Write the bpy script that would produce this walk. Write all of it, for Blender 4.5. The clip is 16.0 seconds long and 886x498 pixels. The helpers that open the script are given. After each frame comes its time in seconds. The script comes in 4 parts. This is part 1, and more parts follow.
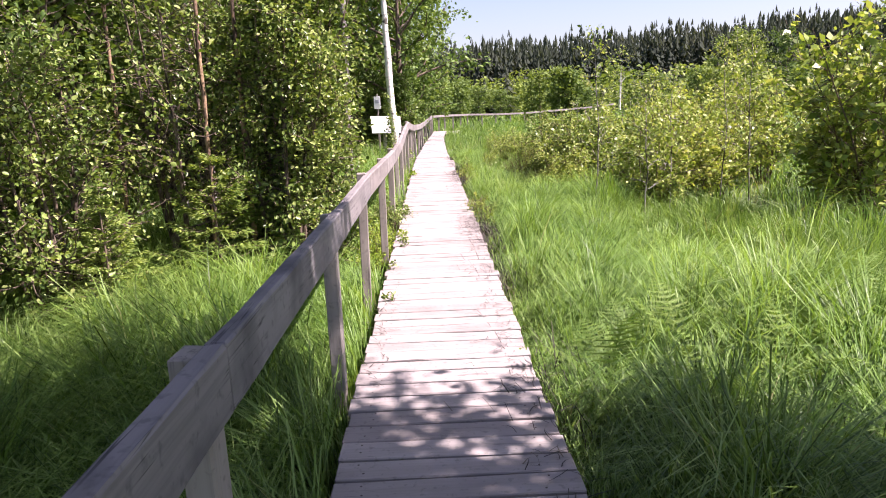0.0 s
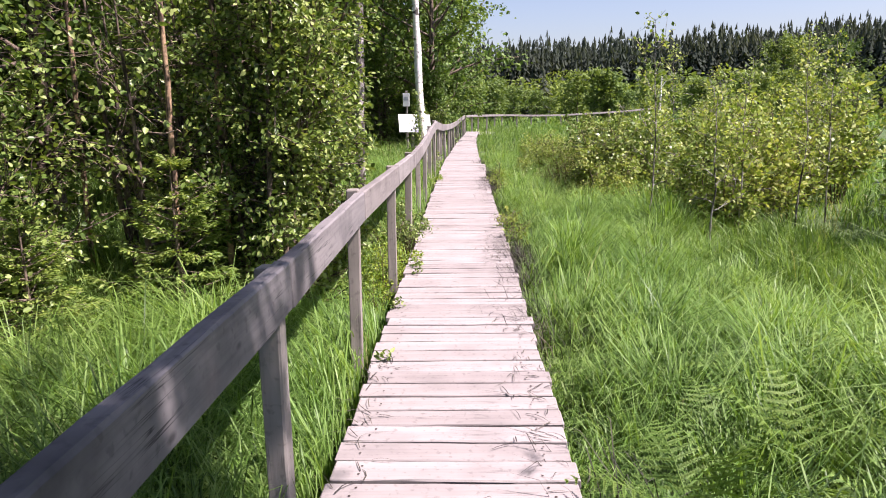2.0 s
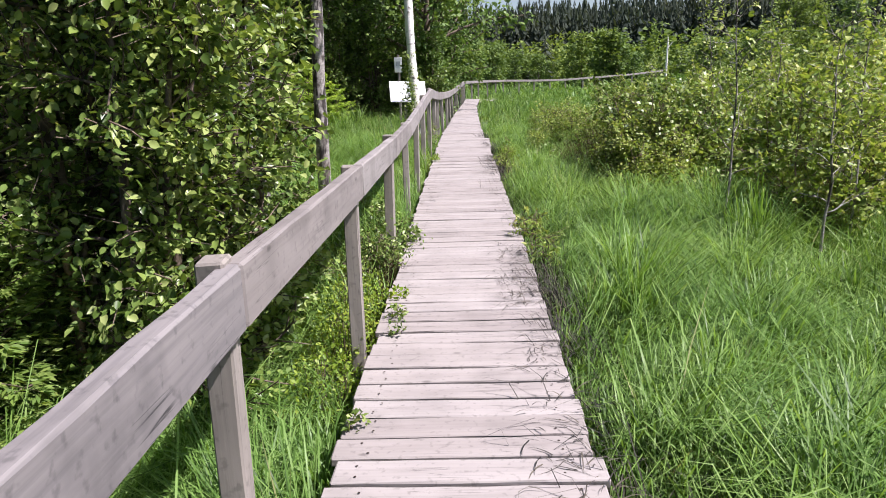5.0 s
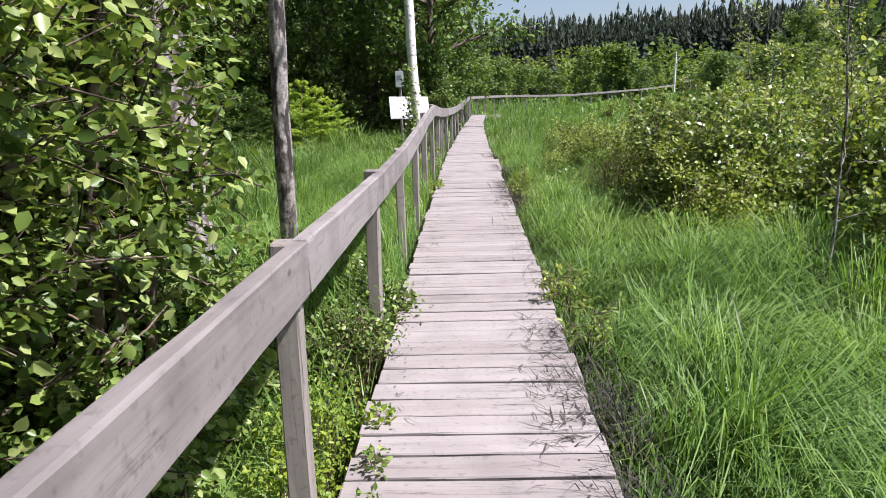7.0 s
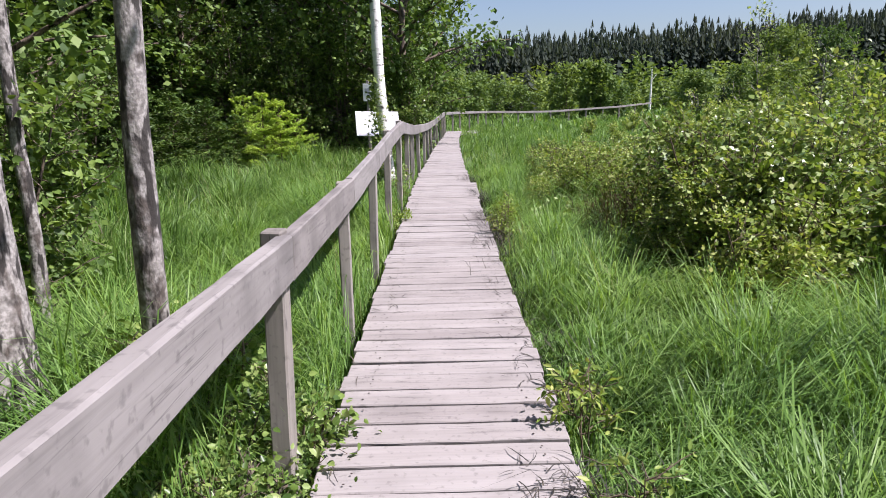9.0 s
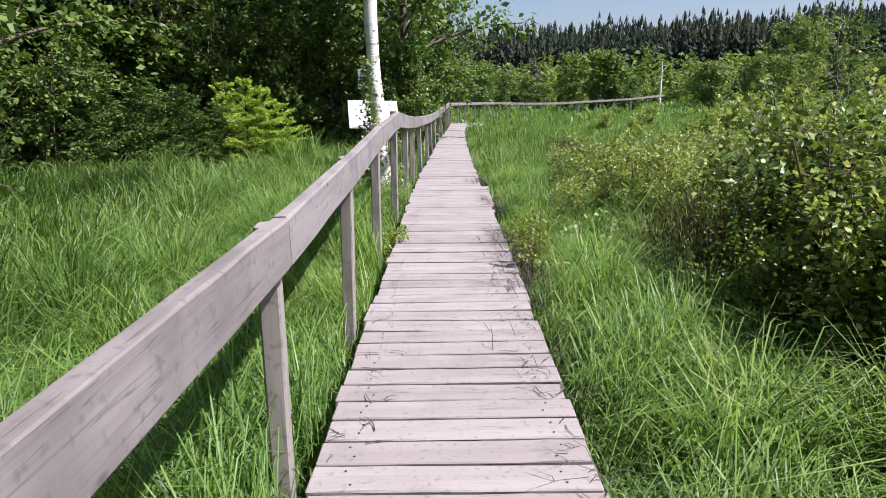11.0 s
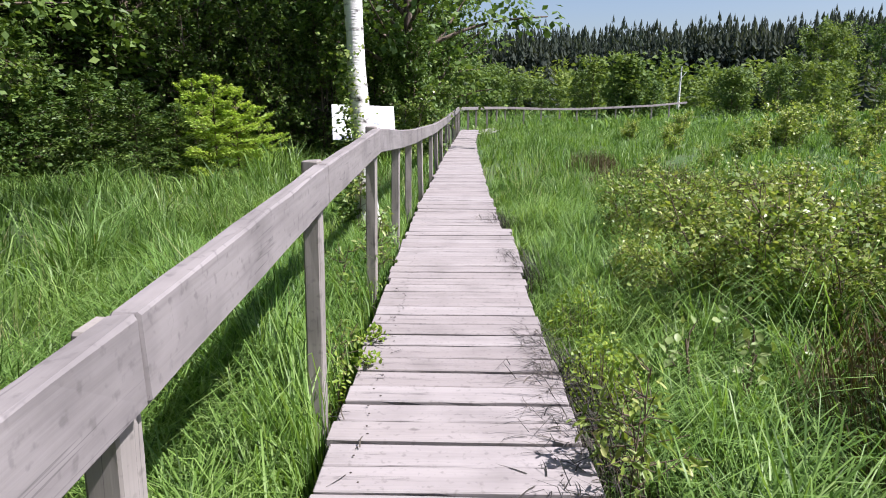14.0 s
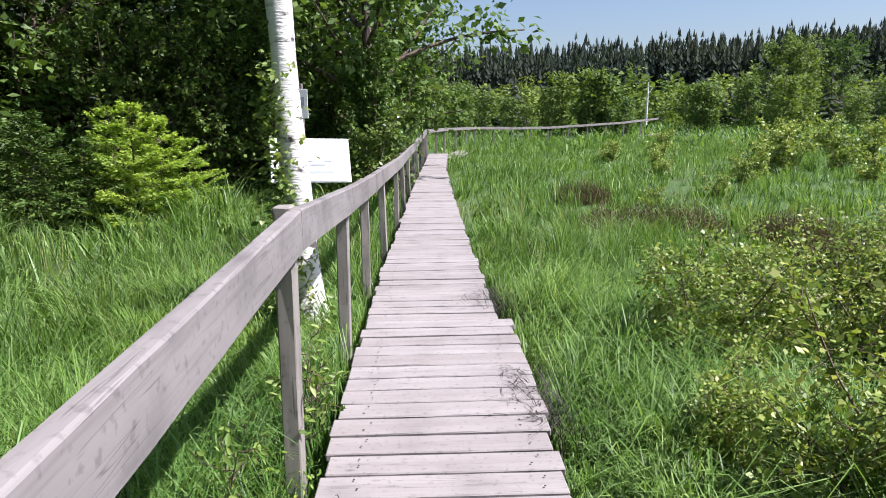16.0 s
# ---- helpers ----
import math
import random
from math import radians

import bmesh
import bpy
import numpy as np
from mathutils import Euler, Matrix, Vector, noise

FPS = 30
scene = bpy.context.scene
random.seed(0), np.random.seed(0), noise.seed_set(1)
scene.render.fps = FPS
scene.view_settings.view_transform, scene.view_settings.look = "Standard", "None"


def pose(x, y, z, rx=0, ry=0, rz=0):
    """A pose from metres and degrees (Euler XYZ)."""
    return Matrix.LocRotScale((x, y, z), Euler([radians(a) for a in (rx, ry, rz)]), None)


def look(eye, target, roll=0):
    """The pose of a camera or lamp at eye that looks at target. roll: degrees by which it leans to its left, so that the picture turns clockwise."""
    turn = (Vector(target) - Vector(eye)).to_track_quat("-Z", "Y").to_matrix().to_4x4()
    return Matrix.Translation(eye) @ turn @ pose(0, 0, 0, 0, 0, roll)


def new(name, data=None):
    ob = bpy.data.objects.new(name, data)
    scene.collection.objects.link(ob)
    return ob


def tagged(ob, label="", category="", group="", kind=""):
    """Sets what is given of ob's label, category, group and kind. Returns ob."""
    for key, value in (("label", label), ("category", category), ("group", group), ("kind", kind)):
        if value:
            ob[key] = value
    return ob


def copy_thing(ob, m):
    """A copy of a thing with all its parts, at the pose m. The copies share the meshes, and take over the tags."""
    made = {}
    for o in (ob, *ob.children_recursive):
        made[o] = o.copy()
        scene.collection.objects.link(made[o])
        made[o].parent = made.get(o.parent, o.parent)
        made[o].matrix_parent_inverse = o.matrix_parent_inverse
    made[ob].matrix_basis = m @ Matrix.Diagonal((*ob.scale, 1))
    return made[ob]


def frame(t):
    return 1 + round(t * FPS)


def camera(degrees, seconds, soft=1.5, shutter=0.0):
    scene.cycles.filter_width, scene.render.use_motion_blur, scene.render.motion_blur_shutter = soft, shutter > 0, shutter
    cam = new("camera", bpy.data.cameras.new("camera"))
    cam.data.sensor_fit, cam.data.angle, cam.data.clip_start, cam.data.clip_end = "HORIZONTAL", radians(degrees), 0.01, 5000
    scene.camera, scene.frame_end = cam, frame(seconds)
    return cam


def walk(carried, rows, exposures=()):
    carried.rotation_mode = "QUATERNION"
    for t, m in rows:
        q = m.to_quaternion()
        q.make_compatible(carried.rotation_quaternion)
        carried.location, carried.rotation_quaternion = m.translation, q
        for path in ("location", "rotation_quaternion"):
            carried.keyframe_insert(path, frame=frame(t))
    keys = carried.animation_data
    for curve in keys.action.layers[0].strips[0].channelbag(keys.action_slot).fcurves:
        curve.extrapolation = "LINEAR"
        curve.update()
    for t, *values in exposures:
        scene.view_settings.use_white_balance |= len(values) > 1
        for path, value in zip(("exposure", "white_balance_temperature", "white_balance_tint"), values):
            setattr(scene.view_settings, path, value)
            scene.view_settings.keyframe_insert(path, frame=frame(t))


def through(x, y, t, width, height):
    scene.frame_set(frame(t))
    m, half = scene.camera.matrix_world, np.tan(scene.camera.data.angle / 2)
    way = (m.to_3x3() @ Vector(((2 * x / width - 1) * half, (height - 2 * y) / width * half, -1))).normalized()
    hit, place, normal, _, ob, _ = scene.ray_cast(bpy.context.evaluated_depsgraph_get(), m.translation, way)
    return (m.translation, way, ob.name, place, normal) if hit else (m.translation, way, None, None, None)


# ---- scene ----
cam = camera(65.9, 16.0, 1.0)
METRES, EYE, TILT, LEAN, TURN = 14.0, 1.5, -2.7, 0.0, -0.5
ROWS = [
    (0.0, 0.0, 0.0, 0.0, -0.39, -9.22, 2.4),
    (0.5, 0.0036, 0.0265, 0.0009, 1.42, -10.21, 1.44),
    (1.0, 0.0001, 0.0479, 0.0025, 0.7, -10.05, 1.97),
    (1.5, 0.0034, 0.0738, 0.0024, 2.01, -8.84, 1.08),
    (2.0, 0.0057, 0.101, 0.0029, 2.41, -9.19, 0.78),
    (2.5, 0.0015, 0.1258, 0.0053, 0.91, -9.63, 2.44),
    (3.0, 0.0043, 0.155, 0.003, 1.81, -10.53, 1.91),
    (3.5, 0.0056, 0.1821, 0.0023, 2.26, -11.86, 1.19),
    (4.0, 0.0037, 0.2091, 0.0061, 1.87, -11.9, 1.87),
    (6.5, 0.0, 0.3506, 0.0094, 2.96, -11.12, 1.41),
    (7.0, -0.0022, 0.3771, 0.0114, 2.7, -10.62, 1.77),
    (7.5, -0.0009, 0.4066, 0.0128, 3.67, -10.62, 0.19),
    (8.0, -0.0059, 0.4349, 0.0138, 1.65, -10.19, 1.5),
    (8.5, -0.0063, 0.4578, 0.0137, 0.47, -9.62, 1.67),
    (9.0, -0.0008, 0.4914, 0.0148, 0.69, -9.43, 1.32),
    (9.5, -0.0027, 0.5223, 0.015, 0.5, -9.34, 1.25),
    (12.0, -0.0066, 0.7003, 0.0203, 1.25, -10.55, 0.54),
    (12.5, -0.008, 0.7279, 0.0219, 0.93, -10.38, 1.27),
    (13.0, -0.0062, 0.7641, 0.0244, 0.99, -10.71, 0.66),
    (13.5, -0.0091, 0.7989, 0.027, 0.67, -11.02, 0.9),
    (14.0, -0.0066, 0.8365, 0.0293, 1.76, -9.93, -0.21),
    (14.5, -0.0083, 0.8742, 0.0308, 1.57, -9.58, -0.57),
    (15.0, -0.0089, 0.913, 0.0337, 0.8, -9.24, 0.52),
    (15.5, -0.0085, 0.9517, 0.0384, 1.1, -9.88, -0.19),
    (16.0, -0.0123, 0.9939, 0.0464, -1.05, -8.51, 0.82),
]
walk(cam, [(t, pose(0, 0, EYE, TILT, LEAN, TURN) @ pose(METRES * x, METRES * y, METRES * z, 90 + pitch, roll, yaw)) for t, x, y, z, yaw, pitch, roll in ROWS],
     [(0.0, 1.52, 6600, 34), (1.0, 1.36, 6500, 32), (2.5, 1.14, 6350, 28), (4.0, 0.99, 6200, 23), (7.0, 0.87, 6050, 20), (9.0, 0.82, 6000, 21), (14.0, 0.84, 5950, 20), (16.0, 0.9, 5900, 18)])

# ---- world, sun, exposure ----
world = bpy.data.worlds.new("world")
scene.world = world
world.use_nodes = True
wn, wl = world.node_tree.nodes, world.node_tree.links
sky = wn.new("ShaderNodeTexSky")
sky.sky_type, sky.sun_disc = "NISHITA", False
SUN_UP, SUN_AZ = radians(56), radians(102)  # azimuth clockwise from +y
sky.sun_elevation, sky.sun_rotation = SUN_UP, SUN_AZ
sky.air_density, sky.dust_density, sky.ozone_density = 1.0, 1.5, 1.0
wl.new(sky.outputs[0], wn["Background"].inputs["Color"])
wn["Background"].inputs["Strength"].default_value = 0.072
sun = new("sun", bpy.data.lights.new("sun", "SUN"))
sun.data.energy, sun.data.angle, sun.data.color = 5.2, radians(0.55), (1.0, 0.955, 0.89)
sun_from = Vector((math.sin(SUN_AZ) * math.cos(SUN_UP), math.cos(SUN_AZ) * math.cos(SUN_UP), math.sin(SUN_UP)))
sun.matrix_world = look(sun_from * 60, (0, 0, 0))

# ---- materials ----
def material(name):
    m = bpy.data.materials.new(name)
    m.use_nodes = True
    nt = m.node_tree
    return m, nt, nt.nodes["Principled BSDF"]


def node(nt, kind, **settings):
    n = nt.nodes.new(kind)
    for key, value in settings.items():
        n.inputs[key.replace("_", " ")].default_value = value
    return n


def ramp(nt, fac, stops):
    n = nt.nodes.new("ShaderNodeValToRGB")
    while len(n.color_ramp.elements) < len(stops):
        n.color_ramp.elements.new(0.5)
    for e, (p, c) in zip(n.color_ramp.elements, stops):
        e.position, e.color = p, (*c, 1)
    nt.links.new(fac, n.inputs[0])
    return n.outputs[0]


def mix(nt, fac, a, b, blend="MIX"):
    n = nt.nodes.new("ShaderNodeMix")
    n.data_type, n.blend_type = "RGBA", blend
    for sock, v in ((n.inputs[0], fac), (n.inputs[6], a), (n.inputs[7], b)):
        if isinstance(v, bpy.types.NodeSocket):
            nt.links.new(v, sock)
        else:
            sock.default_value = v if isinstance(v, float) else (*v, 1)
    return n.outputs[2]


def noise_tex(nt, scale, detail=3.0, stretch=(1, 1, 1), world_space=False):
    co = nt.nodes.new("ShaderNodeNewGeometry").outputs["Position"] if world_space else nt.nodes.new("ShaderNodeTexCoord").outputs["Object"]
    mp = nt.nodes.new("ShaderNodeMapping")
    mp.inputs["Scale"].default_value = stretch
    nt.links.new(co, mp.inputs[0])
    n = node(nt, "ShaderNodeTexNoise", Scale=scale, Detail=detail)
    nt.links.new(mp.outputs[0], n.inputs["Vector"])
    return n.outputs["Fac"]


def bump(nt, p, height, strength, distance):
    b = node(nt, "ShaderNodeBump", Strength=strength, Distance=distance)
    nt.links.new(height, b.inputs["Height"])
    nt.links.new(b.outputs[0], p.inputs["Normal"])


def wood_material(name, light, dark, along, mould=0.5, cracks=0.65, knots=0.0):
    """Weathered wood, the grain running along one axis; knots and cracks where the board has them."""
    m, nt, p = material(name)
    axis = "xyz".index(along)
    s = [60.0, 60.0, 60.0]
    s[axis] = 2.2
    grain = noise_tex(nt, 1.0, 6.0, s)
    soft = [7.0, 7.0, 7.0]
    soft[axis] = 1.3
    tone = noise_tex(nt, 1.0, 4.0, soft)
    blotch = noise_tex(nt, 3.2, 5.0, world_space=True)
    spots = noise_tex(nt, 34.0, 3.0, world_space=True)
    rnd = nt.nodes.new("ShaderNodeObjectInfo").outputs["Random"]
    mid = tuple(0.45 * a + 0.55 * b for a, b in zip(dark, light))
    c = ramp(nt, grain, [(0.3, mid), (0.5, light), (0.75, tuple(min(1, v * 1.06) for v in light))])
    c = mix(nt, ramp(nt, tone, [(0.35, (0.4, 0.4, 0.4)), (0.6, (0, 0, 0))]), c, dark)
    c = mix(nt, ramp(nt, blotch, [(0.48, (0, 0, 0)), (0.72, (mould, mould, mould))]), c, tuple(v * 0.62 for v in dark))
    c = mix(nt, ramp(nt, spots, [(0.58, (0, 0, 0)), (0.7, (0.4, 0.4, 0.4))]), c, tuple(v * 0.5 for v in dark))
    s2 = [24.0, 24.0, 24.0]
    s2[axis] = 0.6
    crack = noise_tex(nt, 1.0, 3.0, s2)
    where = noise_tex(nt, 2.1, 2.0, world_space=True)
    line = ramp(nt, crack, [(0.49, (0, 0, 0)), (0.5, (cracks, cracks, cracks)), (0.51, (0, 0, 0))])
    line = mix(nt, 1.0, line, ramp(nt, where, [(0.5, (0, 0, 0)), (0.58, (1, 1, 1))]), "MULTIPLY")
    c = mix(nt, line, c, tuple(v * 0.2 for v in dark))
    if knots:
        vor = node(nt, "ShaderNodeTexVoronoi", Scale=2.6)
        squash = nt.nodes.new("ShaderNodeMapping")
        k = [2.2, 2.2, 2.2]
        k[axis] = 1.0
        squash.inputs["Scale"].default_value = k
        nt.links.new(nt.nodes.new("ShaderNodeNewGeometry").outputs["Position"], squash.inputs[0])
        nt.links.new(squash.outputs[0], vor.inputs["Vector"])
        c = mix(nt, ramp(nt, vor.outputs["Distance"], [(0.03, (knots, knots, knots)), (0.075, (0, 0, 0))]), c, tuple(v * 0.4 for v in dark))
    c = mix(nt, 1.0, c, ramp(nt, rnd, [(0, (0.83, 0.81, 0.8)), (0.5, (0.95, 0.94, 0.93)), (1, (1, 1, 1))]), "MULTIPLY")
    nt.links.new(c, p.inputs["Base Color"])
    p.inputs["Roughness"].default_value = 0.82
    bump(nt, p, grain, 0.3, 0.003)
    return m


def leaf_material(name, colours, rough=0.5, through=0.3, patch=0.35, by_object=False):
    """Thin leaves that let some light through; each leaf of its own shade."""
    m, nt, p = material(name)
    isl = nt.nodes.new("ShaderNodeNewGeometry").outputs["Random Per Island"]
    c = ramp(nt, isl, [(i / (len(colours) - 1), col) for i, col in enumerate(colours)])
    big = noise_tex(nt, patch, 3.0, world_space=True)
    c = mix(nt, 1.0, c, ramp(nt, big, [(0.3, (0.72, 0.8, 0.75)), (0.7, (1.12, 1.05, 0.95))]), "MULTIPLY")
    if by_object:
        rnd = nt.nodes.new("ShaderNodeObjectInfo").outputs["Random"]
        c = mix(nt, 1.0, c, ramp(nt, rnd, [(0, (0.7, 0.78, 0.8)), (1, (1.15, 1.08, 0.9))]), "MULTIPLY")
    nt.links.new(c, p.inputs["Base Color"])
    p.inputs["Roughness"].default_value = rough
    p.inputs["Specular IOR Level"].default_value = 0.32
    t = nt.nodes.new("ShaderNodeBsdfTranslucent")
    nt.links.new(mix(nt, 1.0, c, (1.2, 1.2, 0.5), "MULTIPLY"), t.inputs["Color"])
    mx = nt.nodes.new("ShaderNodeMixShader")
    mx.inputs[0].default_value = through
    nt.links.new(p.outputs[0], mx.inputs[1])
    nt.links.new(t.outputs[0], mx.inputs[2])
    nt.links.new(mx.outputs[0], nt.nodes["Material Output"].inputs["Surface"])
    return m


def bark_material(name, base, patch, scale, birch=False):
    m, nt, p = material(name)
    fine = noise_tex(nt, 1.0, 5.0, (36, 36, 20) if not birch else (9, 9, 60))
    blot = noise_tex(nt, scale, 4.0, (1, 1, 0.6 if not birch else 1.6))
    if birch:
        c = ramp(nt, blot, [(0.37, patch), (0.44, base), (0.8, tuple(min(1, v * 1.1) for v in base))])
        c = mix(nt, ramp(nt, fine, [(0.66, (0, 0, 0)), (0.76, (0.7, 0.7, 0.7))]), c, patch)
    else:
        c = ramp(nt, fine, [(0.36, tuple(v * 0.35 for v in base)), (0.6, base)])
        c = mix(nt, ramp(nt, blot, [(0.38, (0, 0, 0)), (0.5, (0.9, 0.9, 0.9))]), c, patch)
        c = mix(nt, ramp(nt, noise_tex(nt, 60.0, 3.0), [(0.4, (0.5, 0.5, 0.5)), (0.6, (0, 0, 0))]), c, tuple(v * 0.5 for v in base))
        crack = noise_tex(nt, 19.0, 4.0, (1, 1, 0.3))
        c = mix(nt, ramp(nt, crack, [(0.42, (0.95, 0.95, 0.95)), (0.48, (0, 0, 0))]), c, tuple(v * 0.2 for v in base))
    nt.links.new(c, p.inputs["Base Color"])
    p.inputs["Roughness"].default_value = 0.85
    bump(nt, p, fine, 0.8, 0.012)
    return m


def plain_material(name, colour, rough=0.6, metal=0.0, vary=0.2, scale=12.0):
    m, nt, p = material(name)
    f = noise_tex(nt, scale, 4.0)
    nt.links.new(ramp(nt, f, [(0.3, tuple(v * (1 - vary) for v in colour)), (0.7, colour)]), p.inputs["Base Color"])
    p.inputs["Roughness"].default_value, p.inputs["Metallic"].default_value = rough, metal
    return m


PLANK_WOOD = wood_material("weathered_plank_wood", (0.33, 0.298, 0.284), (0.235, 0.208, 0.196), "x", 0.35, 0.5, 0.6)
RAIL_WOOD = wood_material("weathered_rail_wood", (0.265, 0.240, 0.229), (0.155, 0.138, 0.131), "y", 0.6, 0.5, 0.8)
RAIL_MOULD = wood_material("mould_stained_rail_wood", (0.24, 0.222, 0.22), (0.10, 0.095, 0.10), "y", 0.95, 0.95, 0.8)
POST_WOOD = wood_material("weathered_post_wood", (0.31, 0.280, 0.250), (0.19, 0.170, 0.152), "z", 0.5, 0.8, 0.7)
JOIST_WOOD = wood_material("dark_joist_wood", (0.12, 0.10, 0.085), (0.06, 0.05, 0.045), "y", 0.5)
GRASS = leaf_material("meadow_grass_blades", [(0.045, 0.092, 0.018), (0.13, 0.24, 0.05), (0.205, 0.34, 0.082), (0.30, 0.43, 0.155)], 0.44, 0.4, 0.5)
GRASS_PALE = leaf_material("dry_grass_blades", [(0.34, 0.36, 0.17), (0.48, 0.44, 0.25), (0.40, 0.44, 0.2)], 0.5, 0.35)
LEAF_BUSH = leaf_material("bush_leaves", [(0.05, 0.095, 0.022), (0.135, 0.21, 0.046), (0.23, 0.315, 0.08), (0.36, 0.42, 0.16)], 0.36, 0.27, 0.6)
LEAF_WILLOW = leaf_material("willow_birch_leaves", [(0.11, 0.17, 0.035), (0.22, 0.31, 0.065), (0.35, 0.43, 0.11), (0.48, 0.5, 0.2)], 0.4, 0.34, 0.5)
LEAF_TREE = leaf_material("tree_leaves", [(0.055, 0.10, 0.024), (0.125, 0.205, 0.044), (0.215, 0.305, 0.078)], 0.55, 0.28, 0.25)
LEAF_FAR = leaf_material("far_birch_leaves", [(0.11, 0.17, 0.055), (0.16, 0.23, 0.072), (0.215, 0.295, 0.09)], 0.75, 0.32, 0.06, True)
NEEDLE = leaf_material("spruce_needles", [(0.045, 0.09, 0.022), (0.085, 0.15, 0.032), (0.15, 0.22, 0.046)], 0.5, 0.2, 0.8)
NEEDLE_BRIGHT = leaf_material("young_spruce_needles", [(0.22, 0.34, 0.06), (0.36, 0.50, 0.09), (0.52, 0.64, 0.15)], 0.45, 0.42, 0.8)
NEEDLE_SMALL = leaf_material("spruce_sapling_needles", [(0.11, 0.18, 0.04), (0.20, 0.28, 0.06), (0.31, 0.38, 0.10)], 0.5, 0.3, 0.8)
# greyer and bluer than NEEDLE: distance haze is mixed into this colour
NEEDLE_HAZED = leaf_material("hazed_conifer_needles", [(0.05, 0.064, 0.052), (0.06, 0.075, 0.06), (0.072, 0.088, 0.068)], 1.0, 0.3, 0.03)
FERN = leaf_material("fern_fronds", [(0.13, 0.24, 0.05), (0.20, 0.32, 0.07), (0.28, 0.40, 0.11)], 0.58, 0.34, 0.8)
HEATH = leaf_material("brown_heather_twigs", [(0.085, 0.06, 0.036), (0.14, 0.10, 0.055), (0.13, 0.13, 0.05)], 0.7, 0.15, 0.9)
LEAF_PALE = leaf_material("pale_willow_leaves", [(0.22, 0.30, 0.10), (0.30, 0.38, 0.16), (0.38, 0.45, 0.2)], 0.35, 0.3, 0.9)
BILBERRY = leaf_material("bilberry_leaves", [(0.14, 0.24, 0.035), (0.24, 0.35, 0.05), (0.34, 0.42, 0.07)], 0.4, 0.4, 0.9)
# dead grass, near black: the plants' shade at the deck edge is in the colour
LITTER_SHADED = leaf_material("shade_darkened_dead_grass", [(0.022, 0.02, 0.02), (0.05, 0.043, 0.04), (0.13, 0.11, 0.09)], 0.8, 0.05, 2.0)
BARK_BIRCH = bark_material("birch_bark", (0.78, 0.75, 0.71), (0.09, 0.08, 0.07), 5.0, True)
BARK_GREY = bark_material("grey_lichened_bark", (0.13, 0.105, 0.09), (0.42, 0.385, 0.36), 13.0)
BARK_PINE = bark_material("orange_pine_bark", (0.25, 0.16, 0.10), (0.44, 0.29, 0.17), 9.0)
BARK_BROWN = bark_material("brown_bark", (0.15, 0.105, 0.075), (0.20, 0.15, 0.11), 5.0)
TWIG = plain_material("brown_twigs", (0.13, 0.09, 0.06), 0.8)
PANEL_WHITE = plain_material("sun_faded_white_panel", (0.80, 0.80, 0.80), 0.4, 0, 0.06, 6)
PRINT_GREY = plain_material("faded_print", (0.42, 0.45, 0.50), 0.5, 0, 0.3, 30)
PRINT_LILAC = plain_material("lilac_print_band", (0.48, 0.46, 0.62), 0.5, 0, 0.2, 20)
NAIL = plain_material("rusty_nail", (0.07, 0.05, 0.04), 0.6, 0.6)


def ground_material():
    m, nt, p = material("meadow_ground")
    big = noise_tex(nt, 0.35, 5.0, world_space=True)
    fine = noise_tex(nt, 14.0, 5.0, world_space=True)
    a = ramp(nt, fine, [(0.3, (0.025, 0.05, 0.012)), (0.55, (0.06, 0.12, 0.022)), (0.8, (0.11, 0.18, 0.04))])
    c = mix(nt, ramp(nt, big, [(0.45, (0, 0, 0)), (0.75, (0.5, 0.5, 0.5))]), a, (0.12, 0.12, 0.05))
    nt.links.new(c, p.inputs["Base Color"])
    p.inputs["Roughness"].default_value = 0.95
    bump(nt, p, fine, 1.0, 0.08)
    return m


GROUND = ground_material()

# ---- mesh helpers ----
rng = np.random.default_rng(7)


def raw_mesh(name, verts, faces, mat, smooth=False):
    """A mesh from an (n, 3) array and an (m, k) array of faces."""
    verts, faces = np.asarray(verts, np.float32), np.asarray(faces, np.int32)
    k = faces.shape[1]
    me = bpy.data.meshes.new(name)
    me.vertices.add(len(verts))
    me.vertices.foreach_set("co", verts.ravel())
    me.loops.add(faces.size)
    me.loops.foreach_set("vertex_index", faces.ravel())
    me.polygons.add(len(faces))
    me.polygons.foreach_set("loop_start", np.arange(0, faces.size, k, dtype=np.int32))
    if smooth:
        me.polygons.foreach_set("use_smooth", np.ones(len(faces), bool))
    me.materials.append(mat)
    me.update(calc_edges=True)
    return me


def part(name, data, parent, label="", m=None):
    ob = new(name, data)
    if parent:
        ob.parent = parent
    if m is not None:
        ob.matrix_basis = m
    return tagged(ob, label) if label else ob


